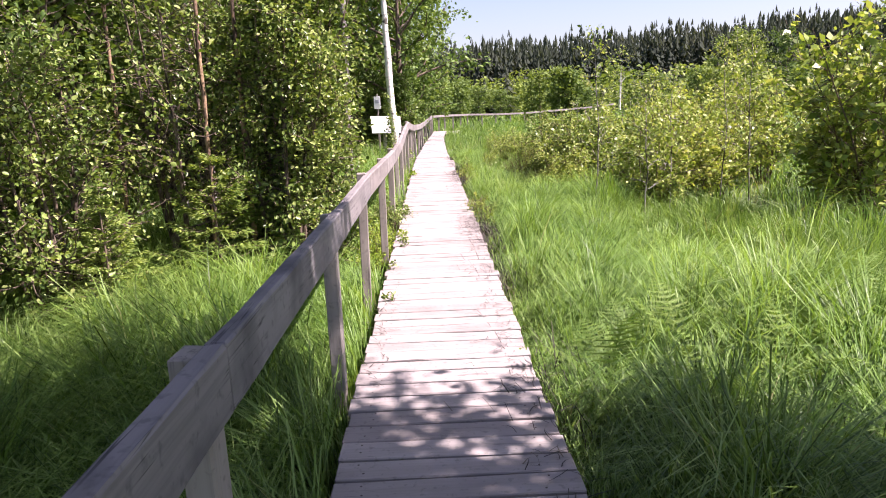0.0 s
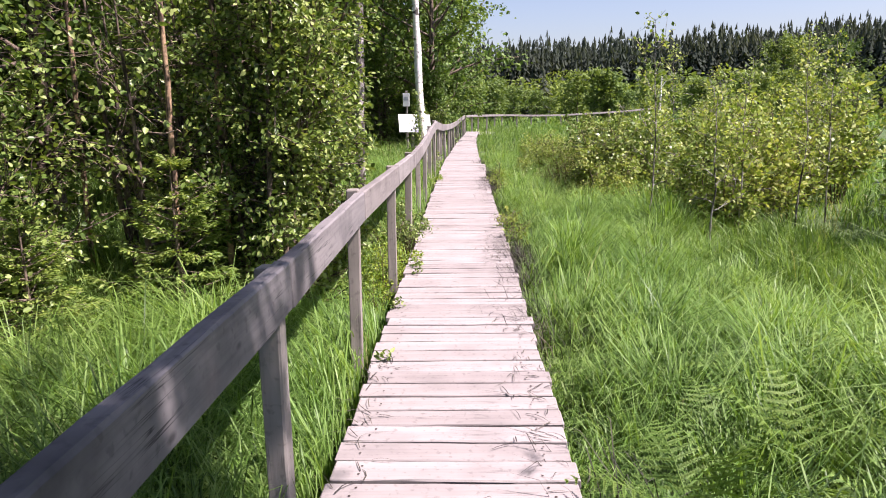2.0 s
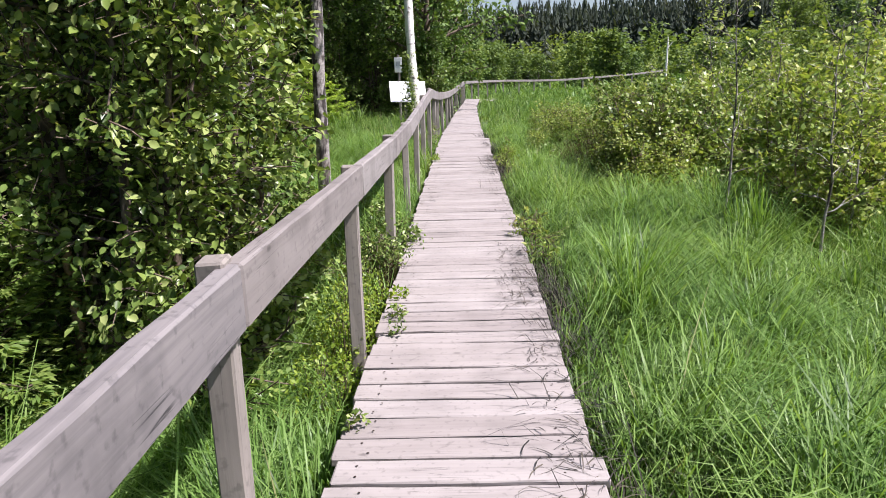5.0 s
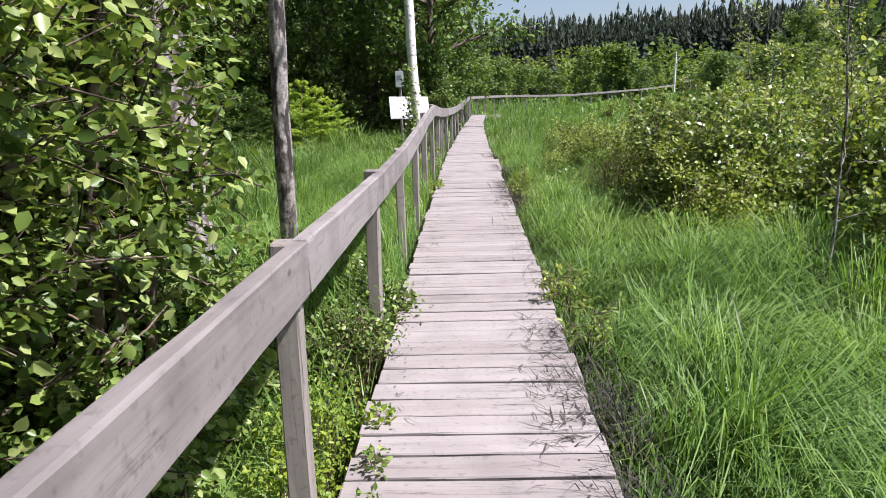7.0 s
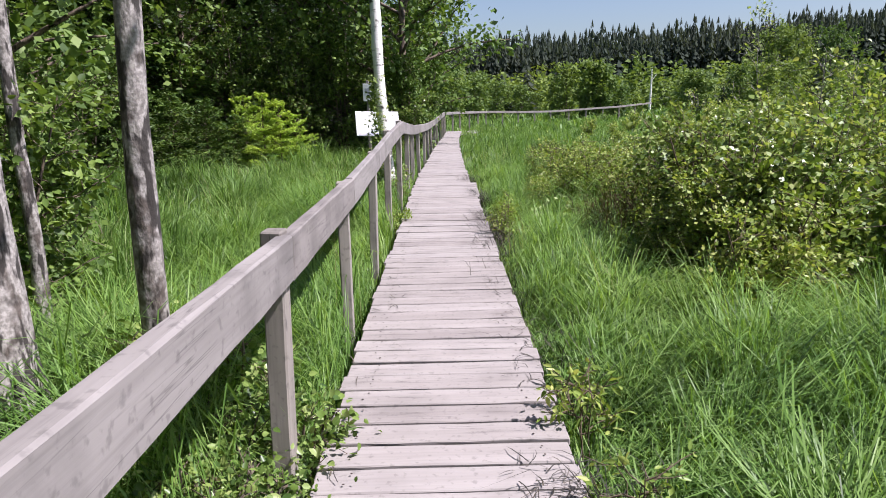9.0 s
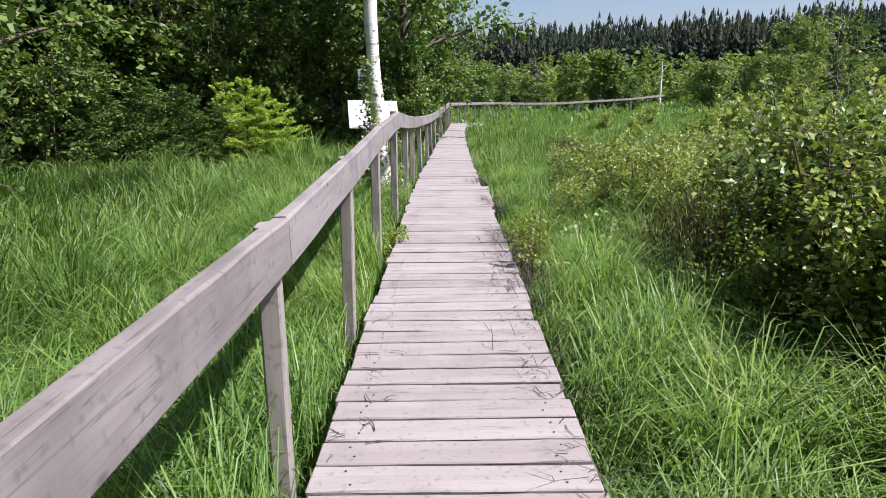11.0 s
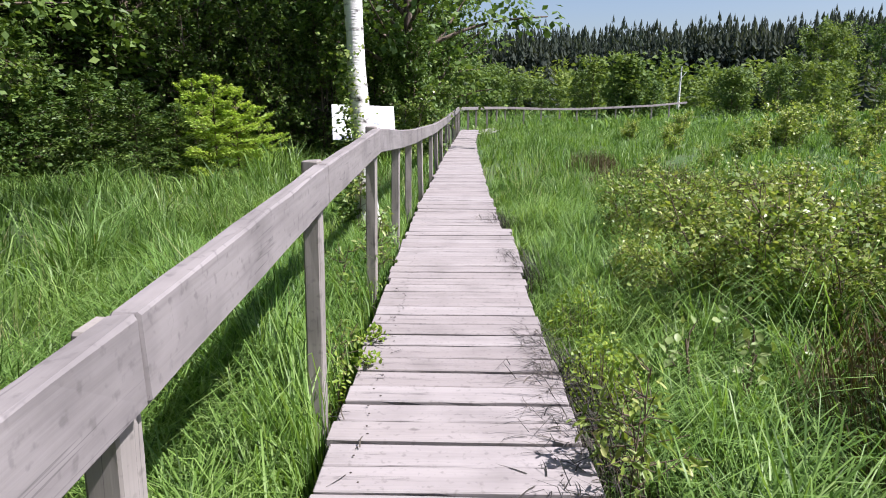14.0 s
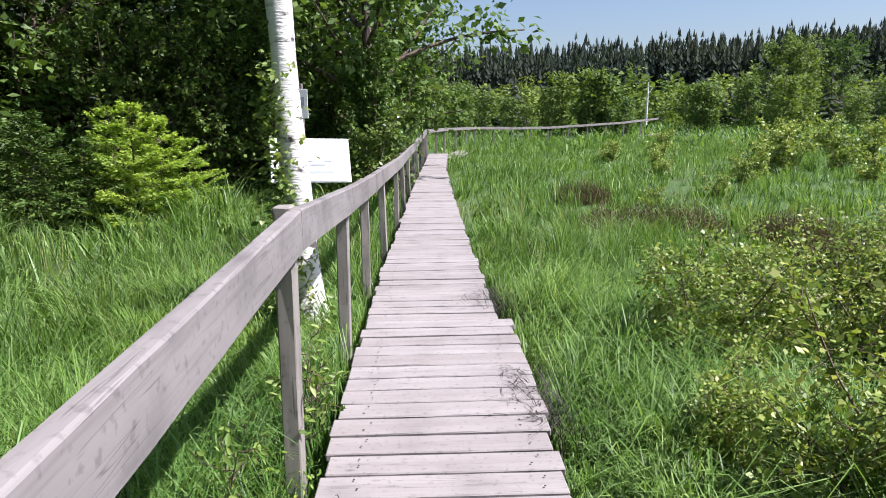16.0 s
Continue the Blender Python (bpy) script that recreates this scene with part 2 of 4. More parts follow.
def box_mesh(name, sx, sy, sz, mat, bevel=0.004, wobble=0.0, cuts=1, along=0):
    """A worn board centred on its own middle: bevelled, cut along its length and slightly uneven."""
    bm = bmesh.new()
    bmesh.ops.create_cube(bm, size=1)
    bmesh.ops.scale(bm, vec=(sx, sy, sz), verts=bm.verts)
    axis = Vector([1.0 if i == along else 0.0 for i in range(3)])
    if cuts > 1:
        edges = [e for e in bm.edges if abs((e.verts[0].co - e.verts[1].co).normalized().dot(axis)) > 0.9]
        bmesh.ops.subdivide_edges(bm, edges=edges, cuts=cuts - 1, use_grid_fill=True)
    if bevel:
        edges = [e for e in bm.edges if len(e.link_faces) == 2 and e.calc_face_angle(0) > 0.5]
        bmesh.ops.bevel(bm, geom=edges, offset=bevel, segments=1, affect="EDGES")
    if wobble:
        for v in bm.verts:
            v.co += Vector([random.uniform(-wobble, wobble) for _ in range(3)]) * Vector((0.5, 1, 0.6))
    me = bpy.data.meshes.new(name)
    bm.to_mesh(me)
    bm.free()
    me.materials.append(mat)
    return me


def tubes(paths, sides=6):
    """Sweeps [(points, radii)] to one array of vertices and quads."""
    vs, fs, base = [], [], 0
    ang = np.arange(sides) * 2 * np.pi / sides
    for pts, rad in paths:
        pts, rad = np.asarray(pts, float), np.asarray(rad, float)
        tang = np.gradient(pts, axis=0)
        tang /= np.linalg.norm(tang, axis=1)[:, None] + 1e-9
        ref = np.where(np.abs(tang[:, 2:3]) > 0.9, [[1.0, 0, 0]], [[0, 0, 1.0]])
        u = np.cross(tang, ref)
        u /= np.linalg.norm(u, axis=1)[:, None] + 1e-9
        w = np.cross(tang, u)
        ring = pts[:, None] + rad[:, None, None] * (np.cos(ang)[None, :, None] * u[:, None] + np.sin(ang)[None, :, None] * w[:, None])
        vs.append(ring.reshape(-1, 3))
        n = len(pts)
        i, j = np.meshgrid(np.arange(n - 1), np.arange(sides), indexing="ij")
        a, b = base + i * sides + j, base + i * sides + (j + 1) % sides
        fs.append(np.stack([a, b, b + sides, a + sides], -1).reshape(-1, 4))
        base += n * sides
    return np.concatenate(vs), np.concatenate(fs)


def unit(a):
    return a / (np.linalg.norm(a, axis=-1, keepdims=True) + 1e-9)


def leaf_cloud(at, way, size, width=0.6, droop=0.3, simple=False):
    """Pointed oval leaves, folded on the midrib. at, way: (n, 3) arrays; size: (n,) lengths."""
    n = len(at)
    way = unit(way + np.array([0, 0, -droop]))
    side = unit(np.cross(way, unit(rng.normal(size=(n, 3)) * 0.6 + np.array([0, 0, 1.0]))))
    up = np.cross(side, way)
    L, W = size[:, None], size[:, None] * width * 0.5
    if simple:
        v = np.stack([at, at + way * L * 0.45 + side * W + up * W * 0.25, at + way * L, at + way * L * 0.45 - side * W + up * W * 0.25], 1)
        f = np.arange(n)[:, None] * 4 + np.array([[0, 1, 2, 3]])
        return v.reshape(-1, 3), f
    v = np.stack([at, at + way * L * 0.25 + side * W * 0.85 + up * W * 0.2, at + way * L * 0.62 + side * W * 0.8 + up * W * 0.15, at + way * L - up * L * 0.1,
                  at + way * L * 0.62 - side * W * 0.8 + up * W * 0.15, at + way * L * 0.25 - side * W * 0.85 + up * W * 0.2], 1)
    f = (np.arange(n)[:, None, None] * 6 + np.array([[[0, 1, 2, 3], [0, 3, 4, 5]]])).reshape(-1, 4)
    return v.reshape(-1, 3), f


def curve_path(start, way, length, n, bend=0.25, lift=0.0):
    """A wandering line from start."""
    pts, d, step = [np.array(start, float)], unit(np.array(way, float)), length / n
    for _ in range(n):
        d = unit(d + rng.normal(size=3) * bend + np.array([0, 0, lift]))
        pts.append(pts[-1] + d * step)
    return np.array(pts)


def woody(stems, limbs, limb_len, twigs, twig_len, leaves, leaf, limb_from=0.25, rise=0.5, shape=None, sides=6, lift=0.03, spread=0.06, twig_wood=True):
    """A tree or bush: stems [(path, radii)], limbs a stem, twigs a limb, leaves a twig. Returns wood paths and leaf places."""
    paths, at, way = [], [], []
    for pts, rad in stems:
        own = [(pts, rad)]
        paths.append(own)
        n = len(pts) - 1
        for k in range(limbs):
            f = limb_from + (1 - limb_from) * ((k + rng.random()) / limbs)
            i = min(int(f * n), n - 1)
            p0 = pts[i] + (pts[i + 1] - pts[i]) * (f * n - i)
            az = k * 2.4 + rng.normal() * 0.5
            u = (f - limb_from) / (1 - limb_from)
            ln = limb_len * (shape(u) if shape else (1 - 0.6 * u)) * rng.uniform(0.75, 1.25)
            d = np.array([math.cos(az), math.sin(az), rise * rng.uniform(0.5, 1.4)])
            lp = curve_path(p0, d, ln, 5, 0.16, lift)
            r0 = max(0.004, min(rad[i] * 0.55, ln * 0.02))
            own.append((lp, np.linspace(r0, r0 * 0.3, 6)))
            for _ in range(twigs):
                s = rng.uniform(0.25, 1.0)
                j = min(int(s * 5), 4)
                tp0 = lp[j] + (lp[j + 1] - lp[j]) * (s * 5 - j)
                td = unit(unit(lp[j + 1] - lp[j]) + rng.normal(size=3) * 0.65)
                tl = twig_len * rng.uniform(0.6, 1.3)
                tp = curve_path(tp0, td, tl, 2, 0.2, lift)
                if twig_wood:
                    own.append((tp, np.array([r0 * 0.35, r0 * 0.28, r0 * 0.15]) + 0.0012))
                q = rng.random(leaves)
                base = tp[0] + (tp[2] - tp[0]) * q[:, None]
                at.append(base + rng.normal(size=(leaves, 3)) * spread)
                way.append(unit(td + rng.normal(size=(leaves, 3)) * 0.8))
    at, way = np.concatenate(at), np.concatenate(way)
    size = leaf * rng.uniform(0.6, 1.25, len(at))
    return paths, at, way, size


def plant(name, label, category, wood, wood_mat, leaf_v, leaf_f, leaf_mat, where, crown="crown", stem="trunk", sides=6, group=""):
    ob = tagged(new(name), label, category, group)
    ob.matrix_basis = where
    for own in wood:
        v, f = tubes(own[:1], sides)
        for some, k in (([p for p in own[1:] if len(p[0]) > 3], 4), ([p for p in own[1:] if len(p[0]) <= 3], 3)):
            if some:
                v2, f2 = tubes(some, k)
                v, f = np.concatenate([v, v2]), np.concatenate([f, f2 + len(v)])
        part(stem, raw_mesh(stem, v, f, wood_mat, True), ob)
    part(crown, raw_mesh(crown, leaf_v, leaf_f, leaf_mat), ob)
    return ob


def trunk_path(h, lean=(0, 0), n=9, wander=0.04):
    z = np.linspace(0, h, n)
    w = np.cumsum(rng.normal(size=(n, 2)) * wander * h / n, 0)
    w -= w[0]
    return np.column_stack([lean[0] * z + w[:, 0], lean[1] * z + w[:, 1], z])


# ---- ground ----
GZ = -0.32


def ground_height(x, y):
    far = np.clip((np.hypot(x, y) - 150) / 400, 0, 1)
    roll = 0.05 * np.sin(x * 0.9 + 1.3) * np.sin(y * 0.7) + 0.03 * np.sin(x * 2.3 + y * 1.9)
    return GZ + roll * (np.abs(x) > 0.6) + far * (14 + 26 * np.clip(x / np.maximum(y, 50), 0, 1))


def build_ground():
    r = np.concatenate([[0.0], np.geomspace(0.8, 4000, 110)])
    a = np.arange(160) * 2 * np.pi / 160
    rr, aa = np.meshgrid(r, a, indexing="ij")
    x, y = rr * np.cos(aa), rr * np.sin(aa) + 10
    v = np.stack([x, y, ground_height(x, y)], -1).reshape(-1, 3)
    i, j = np.meshgrid(np.arange(len(r) - 1), np.arange(160), indexing="ij")
    p, q = i * 160 + j, i * 160 + (j + 1) % 160
    f = np.stack([p, p + 160, q + 160, q], -1).reshape(-1, 4)
    return tagged(new("ground", raw_mesh("ground", v, f, GROUND, True)), "green boggy meadow ground under tall grass", "ground", kind="structure")


ground = build_ground()

# ---- boardwalk ----
DECK_L, DECK_R, DECK_END = -0.48, 0.53, 40.0


def deck_left(y):
    return np.interp(y, [0, 9, 13, 18, 20.7, 22, 27, 32, 40], [-0.48, -0.48, -0.52, -0.52, -0.48, -0.44, -0.33, -0.17, 0.12])


def deck_right(y):
    return np.interp(y, [0, 17, 18.72, 18.78, 24, 27, 33, 40], [0.53, 0.54, 0.57, 0.47, 0.46, 0.47, 0.54, 0.84])


def build_deck():
    deck = tagged(new("boardwalk"), "weathered grey plank boardwalk across the meadow", "boardwalk", kind="structure")
    variants = {}
    y, k = -2.0, 0
    while y < DECK_END:
        w = 0.166 if y < 8 else 0.182
        left, right = float(deck_left(y)), float(deck_right(y))
        key = (w, k % 7, round((right - left) * 25))
        if key not in variants:
            variants[key] = box_mesh("plank", right - left, w - random.uniform(0.012, 0.024), 0.036, PLANK_WOOD, 0.005, 0.0022, 7, 0)
        m = pose((left + right) / 2 + random.uniform(-0.016, 0.016), y, -0.018 + random.uniform(-0.004, 0.004), random.uniform(-0.6, 0.6), random.uniform(-0.35, 0.35), random.uniform(-0.5, 0.5) + (180 if random.random() < 0.5 else 0))
        part("plank", variants[key], deck, m=m)
        y += w
        k += 1
    for edge, inset in ((deck_left, 0.13), (deck_right, -0.13)):
        for y0 in range(-2, 40, 4):
            y1 = y0 + 4
            x0, x1 = float(edge(y0)) + inset, float(edge(y1)) + inset
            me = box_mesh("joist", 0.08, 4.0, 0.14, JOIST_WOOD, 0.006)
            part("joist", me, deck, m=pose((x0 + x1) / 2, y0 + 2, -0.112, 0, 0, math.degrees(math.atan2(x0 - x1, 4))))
    return deck


deck = build_deck()


def build_nails():
    vs, fs = [], []
    y, n = -2.0, 0
    a = np.arange(6) * np.pi / 3
    while y < 24:
        w = 0.166 if y < 8 else 0.182
        for x in (DECK_L + 0.12, DECK_R - 0.12):
            for dy in (-0.035, 0.038):
                c = np.array([x + random.uniform(-0.025, 0.025), y + dy + random.uniform(-0.01, 0.01), 0.0055])
                vs.append(np.vstack([np.column_stack([c[0] + 0.0055 * np.cos(a), c[1] + 0.0055 * np.sin(a), np.full(6, c[2])]), c + [0, 0, 0.0015]]))
                fs.append(np.array([[i, (i + 1) % 6, 6] for i in range(6)]) + n)
                n += 7
        y += w
    ob = new("nail_heads", raw_mesh("nail_heads", np.concatenate(vs), np.concatenate(fs), NAIL))
    ob.parent = deck
    tagged(ob, "small rusty nail heads", kind="stuff")


build_nails()

# ---- railing beside the boardwalk ----
POSTS = [(-0.5, 0.85), (1.48, 0.87), (3.62, 0.85), (5.32, 0.87), (7.28, 0.85), (9.25, 0.815), (11.05, 0.82), (12.8, 0.88), (14.58, 0.955), (16.6, 1.01), (18.35, 0.915), (19.85, 0.85),
         (21.8, 0.80), (24.0, 0.75), (26.0, 0.72), (28.0, 0.71), (30.0, 0.72), (32.2, 0.75), (34.4, 0.78), (36.6, 0.80), (38.8, 0.82)]
RAIL_H, RAIL_T, RAIL_DROP = 0.17, 0.055, 0.048


def rail_x(y):
    return float(deck_left(y)) - 0.04 + 0.008 * math.sin(y * 1.1)


def beam_between(name, a, b, h, t, mat, parent, jag=0.0048):
    """A board on edge from a to b (its bottom line)."""
    a, b = Vector(a), Vector(b)
    d = b - a
    me = box_mesh(name, t, d.length, h, mat, 0.007, jag, max(2, int(d.length / 0.22)), 1)
    turn = math.degrees(math.atan2(-d.x, d.y))
    tilt = math.degrees(math.atan2(d.z, math.hypot(d.x, d.y)))
    mid = (a + b) / 2
    return part(name, me, parent, m=pose(mid.x, mid.y, mid.z + h / 2, tilt, 0, turn))


def build_railing():
    rail = tagged(new("wooden_railing"), "weathered grey wooden railing beside the boardwalk", "railing")
    for i, (y, z) in enumerate(POSTS):
        top = z - RAIL_DROP + RAIL_H + (0.016 if i in (3, 5, 8, 9) else 0.0 if i == 4 else -0.02)
        h = top + 0.5
        w = 0.085 + 0.012 * random.random()
        me = box_mesh("post", w * 0.8, w, h, POST_WOOD, 0.006, 0.003, 6, 2)
        part("post", me, rail, m=pose(rail_x(y) - RAIL_T / 2 - w * 0.4 + 0.012, y, top - h / 2, random.uniform(-1.2, 1.2), random.uniform(-1, 1), random.uniform(-5, 5)))
    for i, ((y0, z0), (y1, z1)) in enumerate(zip(POSTS, POSTS[1:])):
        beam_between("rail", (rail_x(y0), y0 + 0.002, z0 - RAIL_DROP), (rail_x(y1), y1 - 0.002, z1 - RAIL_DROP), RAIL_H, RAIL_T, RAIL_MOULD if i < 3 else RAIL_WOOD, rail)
    return rail


build_railing()

# ---- far boardwalk that turns aside ----
FAR = [(0.08, 40.0, 0.78), (0.9, 44.6, 0.73), (2.7, 51.0, 0.64), (5.0, 53.4, 0.54), (7.5, 55.6, 0.50), (10.5, 58.2, 0.57), (13.5, 60.5, 0.66), (16.8, 63.5, 0.86)]


def build_far_walk():
    walk_far = tagged(new("far_railing"), "pale weathered wooden railing of the far boardwalk", "railing")
    base = tagged(new("far_boardwalk"), "pale plank boardwalk turning across the meadow", "boardwalk", kind="structure")
    me_post = box_mesh("post", 0.09, 0.09, 1.25, POST_WOOD, 0.006)
    me_plank = box_mesh("plank", 0.185, 1.0, 0.036, PLANK_WOOD, 0.005)
    for (x0, y0, z0), (x1, y1, z1) in zip(FAR, FAR[1:]):
        d = Vector((x1 - x0, y1 - y0))
        beam_between("rail", (x0, y0, z0), (x1, y1, z1), 0.13, 0.06, RAIL_WOOD, walk_far)
        n = max(1, round(d.length / 1.9))
        for k in range(n):
            s = k / n
            part("post", me_post, walk_far, m=pose(x0 + d.x * s - 0.05, y0 + d.y * s + 0.06, z0 + (z1 - z0) * s - 0.55))
        turn = math.degrees(math.atan2(d.y, d.x))
        out = Vector((d.y, -d.x)).normalized() * 0.6
        n = int(d.length / 0.2)
        for k in range(n):
            s = (k + 0.5) / n
            part("plank", me_plank, base, m=pose(x0 + d.x * s + out.x, y0 + d.y * s + out.y, z0 + (z1 - z0) * s - 0.95, 0, 0, turn))


build_far_walk()

# ---- grass ----
def blades(x, y, z, h, w, lean, curl):
    """Grass blades: five points and three triangles each."""
    n = len(x)
    az = rng.uniform(0, 2 * np.pi, n)
    out = np.column_stack([np.cos(lean[1]), np.sin(lean[1]), np.zeros(n)]) * lean[0][:, None]
    side = np.column_stack([np.cos(az), np.sin(az), np.zeros(n)]) * (w / 2)[:, None]
    p = np.column_stack([x, y, z])
    up = np.array([0, 0, 1.0])
    mid = p + up * (h * 0.6)[:, None] + out * (h * 0.28)[:, None]
    tip = p + up * (h * (1 - 0.32 * curl))[:, None] + out * (h * (0.55 + 0.45 * curl))[:, None]
    v = np.stack([p - side, p + side, mid - side * 0.85, mid + side * 0.85, tip], 1).reshape(-1, 3)
    f = (np.arange(n)[:, None, None] * 5 + np.array([[[0, 1, 3], [0, 3, 2], [2, 3, 4]]])).reshape(-1, 3)
    return v, f


def arched_blades(x, y, z, h, w, reach, way, droop):
    """Longer blades that arch over: seven points and five triangles each."""
    n = len(x)
    az = way + rng.normal(size=n) * 0.5 + np.pi / 2
    out = np.column_stack([np.cos(way), np.sin(way), np.zeros(n)])
    side = np.column_stack([np.cos(az), np.sin(az), np.zeros(n)]) * (w / 2)[:, None]
    p = np.column_stack([x, y, z])
    up = np.array([0, 0, 1.0])
    a = p + up * (h * 0.5)[:, None] + out * (h * reach * 0.14)[:, None]
    c = p + up * (h * (0.88 - 0.12 * droop))[:, None] + out * (h * reach * 0.5)[:, None]
    tip = p + up * (h * (1.0 - 0.62 * droop))[:, None] + out * (h * reach)[:, None]
    v = np.stack([p - side, p + side, a - side, a + side, c - side * 0.7, c + side * 0.7, tip], 1).reshape(-1, 3)
    f = (np.arange(n)[:, None, None] * 7 + np.array([[[0, 1, 3], [0, 3, 2], [2, 3, 5], [2, 5, 4], [4, 5, 6]]])).reshape(-1, 3)
    return v, f


def grass(name, label, zone, tufts, per, height, width, spread, mat=None, keep=None, flop=0.55, arch=False):
    """Tufts of grass over a zone (x0, x1, y0, y1)."""
    x0, x1, y0, y1 = zone
    cx, cy = rng.uniform(x0, x1, tufts), rng.uniform(y0, y1, tufts)
    hh = rng.uniform(0.7, 1.25, tufts) * (0.85 + 0.3 * np.sin(cx * 1.7 + 0.6) * np.sin(cy * 1.1))
    hh *= np.where((cx > 3) & (cy > 19), 0.78, 1.0)  # the open bog grows lower
    hh *= 0.97 + 0.36 * np.sin(cx * 5.3 + 1.4 * np.sin(cy * 2.3)) * np.sin(cy * 4.4 + 1.7 * np.sin(cx * 1.9))  # tussocks and hollows
    wind = rng.uniform(0, 2 * np.pi, tufts) * 0.6 + 2.2 * np.sin(cx * 0.8 + cy * 0.5)
    sag = rng.choice([0.6, 1.0, 1.5] if arch else [0.45, 0.9, 1.6], tufts)
    if keep is not None:
        ok = keep(cx, cy)
        cx, cy, hh, wind, sag = cx[ok], cy[ok], hh[ok], wind[ok], sag[ok]
    n = len(cx) * per
    i = np.repeat(np.arange(len(cx)), per)
    a, r = rng.uniform(0, 2 * np.pi, n), np.abs(rng.normal(size=n)) * spread
    x, y = cx[i] + np.cos(a) * r, cy[i] + np.sin(a) * r
    on = (x > deck_left(y) - 0.03) & (x < deck_right(y) + 0.02) & (y < DECK_END)
    x, y, i, a = x[~on], y[~on], i[~on], a[~on]
    n = len(x)
    h = height * hh[i] * rng.uniform(0.55, 1.2, n)
    h *= np.where((x > 0) & (y < 24), np.clip(0.42 + 1.1 * (x - deck_right(y)), 0.42, 1.0), 1.0)  # low next to the sunny edge
    lean_dir = np.where(rng.random(n) < 0.45, wind[i], a) + rng.normal(size=n) * 0.5
    bare = (np.hypot(x - 2.45, y - 14.35) < 0.62) & (rng.random(n) < 0.85)
    bare |= (x > -0.95) & (x < -0.4) & (y > 6.9) & (y < 9.9) & (rng.random(n) < 0.85)
    bare |= (x > -0.85) & (x < -0.4) & (y > 14.6) & (y < 17.6) & (rng.random(n) < 0.6)
    x, y, i, h, lean_dir = x[~bare], y[~bare], i[~bare], h[~bare], lean_dir[~bare]
    n = len(x)
    if arch:
        reach = flop * sag[i] * rng.uniform(0.5, 1.3, n)
        tip_x = x + np.cos(lean_dir) * h * reach
        over = np.where(x < 0, tip_x > deck_left(y) + 0.02, tip_x < deck_right(y) - 0.03) & (y < DECK_END)
        lean_dir = np.where(over, np.pi - lean_dir, lean_dir)
        v, f = arched_blades(x, y, ground_height(x, y) - 0.02, h, width * rng.uniform(0.6, 1.3, n), reach, lean_dir, np.clip(sag[i] * rng.uniform(0.3, 0.9, n), 0, 1.1))
        return tagged(new(name, raw_mesh(name, v, f, mat or GRASS)), label, "grass", kind="stuff")
    lean = flop * sag[i] * rng.uniform(0.4, 1.3, n)
    tip_x = x + np.cos(lean_dir) * h * lean
    lean_dir = np.where(np.where(x < 0, tip_x > deck_left(y), tip_x < deck_right(y)) & (y < DECK_END) & (np.abs(x) < 3), np.pi - lean_dir, lean_dir)
    v, f = blades(x, y, ground_height(x, y) - 0.02, h, width * rng.uniform(0.6, 1.3, n), (lean, lean_dir), rng.uniform(0, 1, n))
    return tagged(new(name, raw_mesh(name, v, f, mat or GRASS)), label, "grass", kind="stuff")


grass("meadow_grass", "tall lush green grass beside the boardwalk", (-2.6, -0.5, 0.9, 11), 1350, 48, 0.60, 0.0075, 0.10, flop=1.1, arch=True)
grass("meadow_grass", "tall lush green grass beside the boardwalk", (0.53, 2.6, 0.9, 11), 1500, 48, 0.58, 0.0075, 0.10, flop=0.85, arch=True)
grass("meadow_grass", "tall lush green grass beside the boardwalk", (-2.3, -0.55, 11, 20), 1100, 46, 0.56, 0.0075, 0.10, flop=0.85, arch=True)
grass("meadow_grass", "tall lush green grass beside the boardwalk", (0.53, 2.3, 11, 20), 1100, 46, 0.54, 0.0075, 0.10, flop=0.85, arch=True)
grass("edge_grass", "short grass fringing the boardwalk edges", (-0.68, -0.53, 1.0, 24), 130, 20, 0.36, 0.007, 0.05, flop=0.6, arch=True)
grass("edge_grass", "short grass fringing the boardwalk edges", (0.57, 0.72, 1.0, 24), 300, 26, 0.42, 0.007, 0.05, flop=0.6, arch=True)
grass("meadow_grass", "tall lush green grass beside the boardwalk", (-4.6, -2.4, 1.5, 11), 950, 32, 0.60, 0.009, 0.11, flop=0.85)
grass("meadow_grass", "tall lush green grass beside the boardwalk", (2.4, 4.4, 1.5, 11), 950, 32, 0.58, 0.009, 0.11, flop=0.85)
grass("meadow_grass", "tall lush green grass beside the boardwalk", (-3.6, -0.6, 11, 23), 1200, 28, 0.56, 0.0095, 0.11, keep=lambda x, y: (x < -2.2) | (y > 19.8), flop=0.85)
grass("meadow_grass", "tall lush green grass beside the boardwalk", (0.53, 3.4, 11, 23), 1200, 28, 0.54, 0.0095, 0.11, keep=lambda x, y: (x > 2.2) | (y > 19.8), flop=0.85)
grass("meadow_grass", "green meadow grass in the clearing", (-12, -3.2, 6, 34), 3200, 15, 0.60, 0.018, 0.17, flop=0.8)
grass("meadow_grass", "green meadow grass in the clearing", (-3.4, -0.6, 23, 40), 800, 14, 0.58, 0.02, 0.14, flop=0.8)
grass("meadow_grass", "green meadow grass on the open bog", (0.55, 18, 4, 60), 6400, 15, 0.50, 0.019, 0.18, keep=lambda x, y: ((x > 3.2) | (y > 22.5)) & ((x > 4.3) | (y > 11)), flop=0.8)
grass("far_meadow_grass", "green meadow grass far off on the bog", (-30, 75, 45, 150), 7500, 6, 0.75, 0.11, 0.35, flop=0.8)
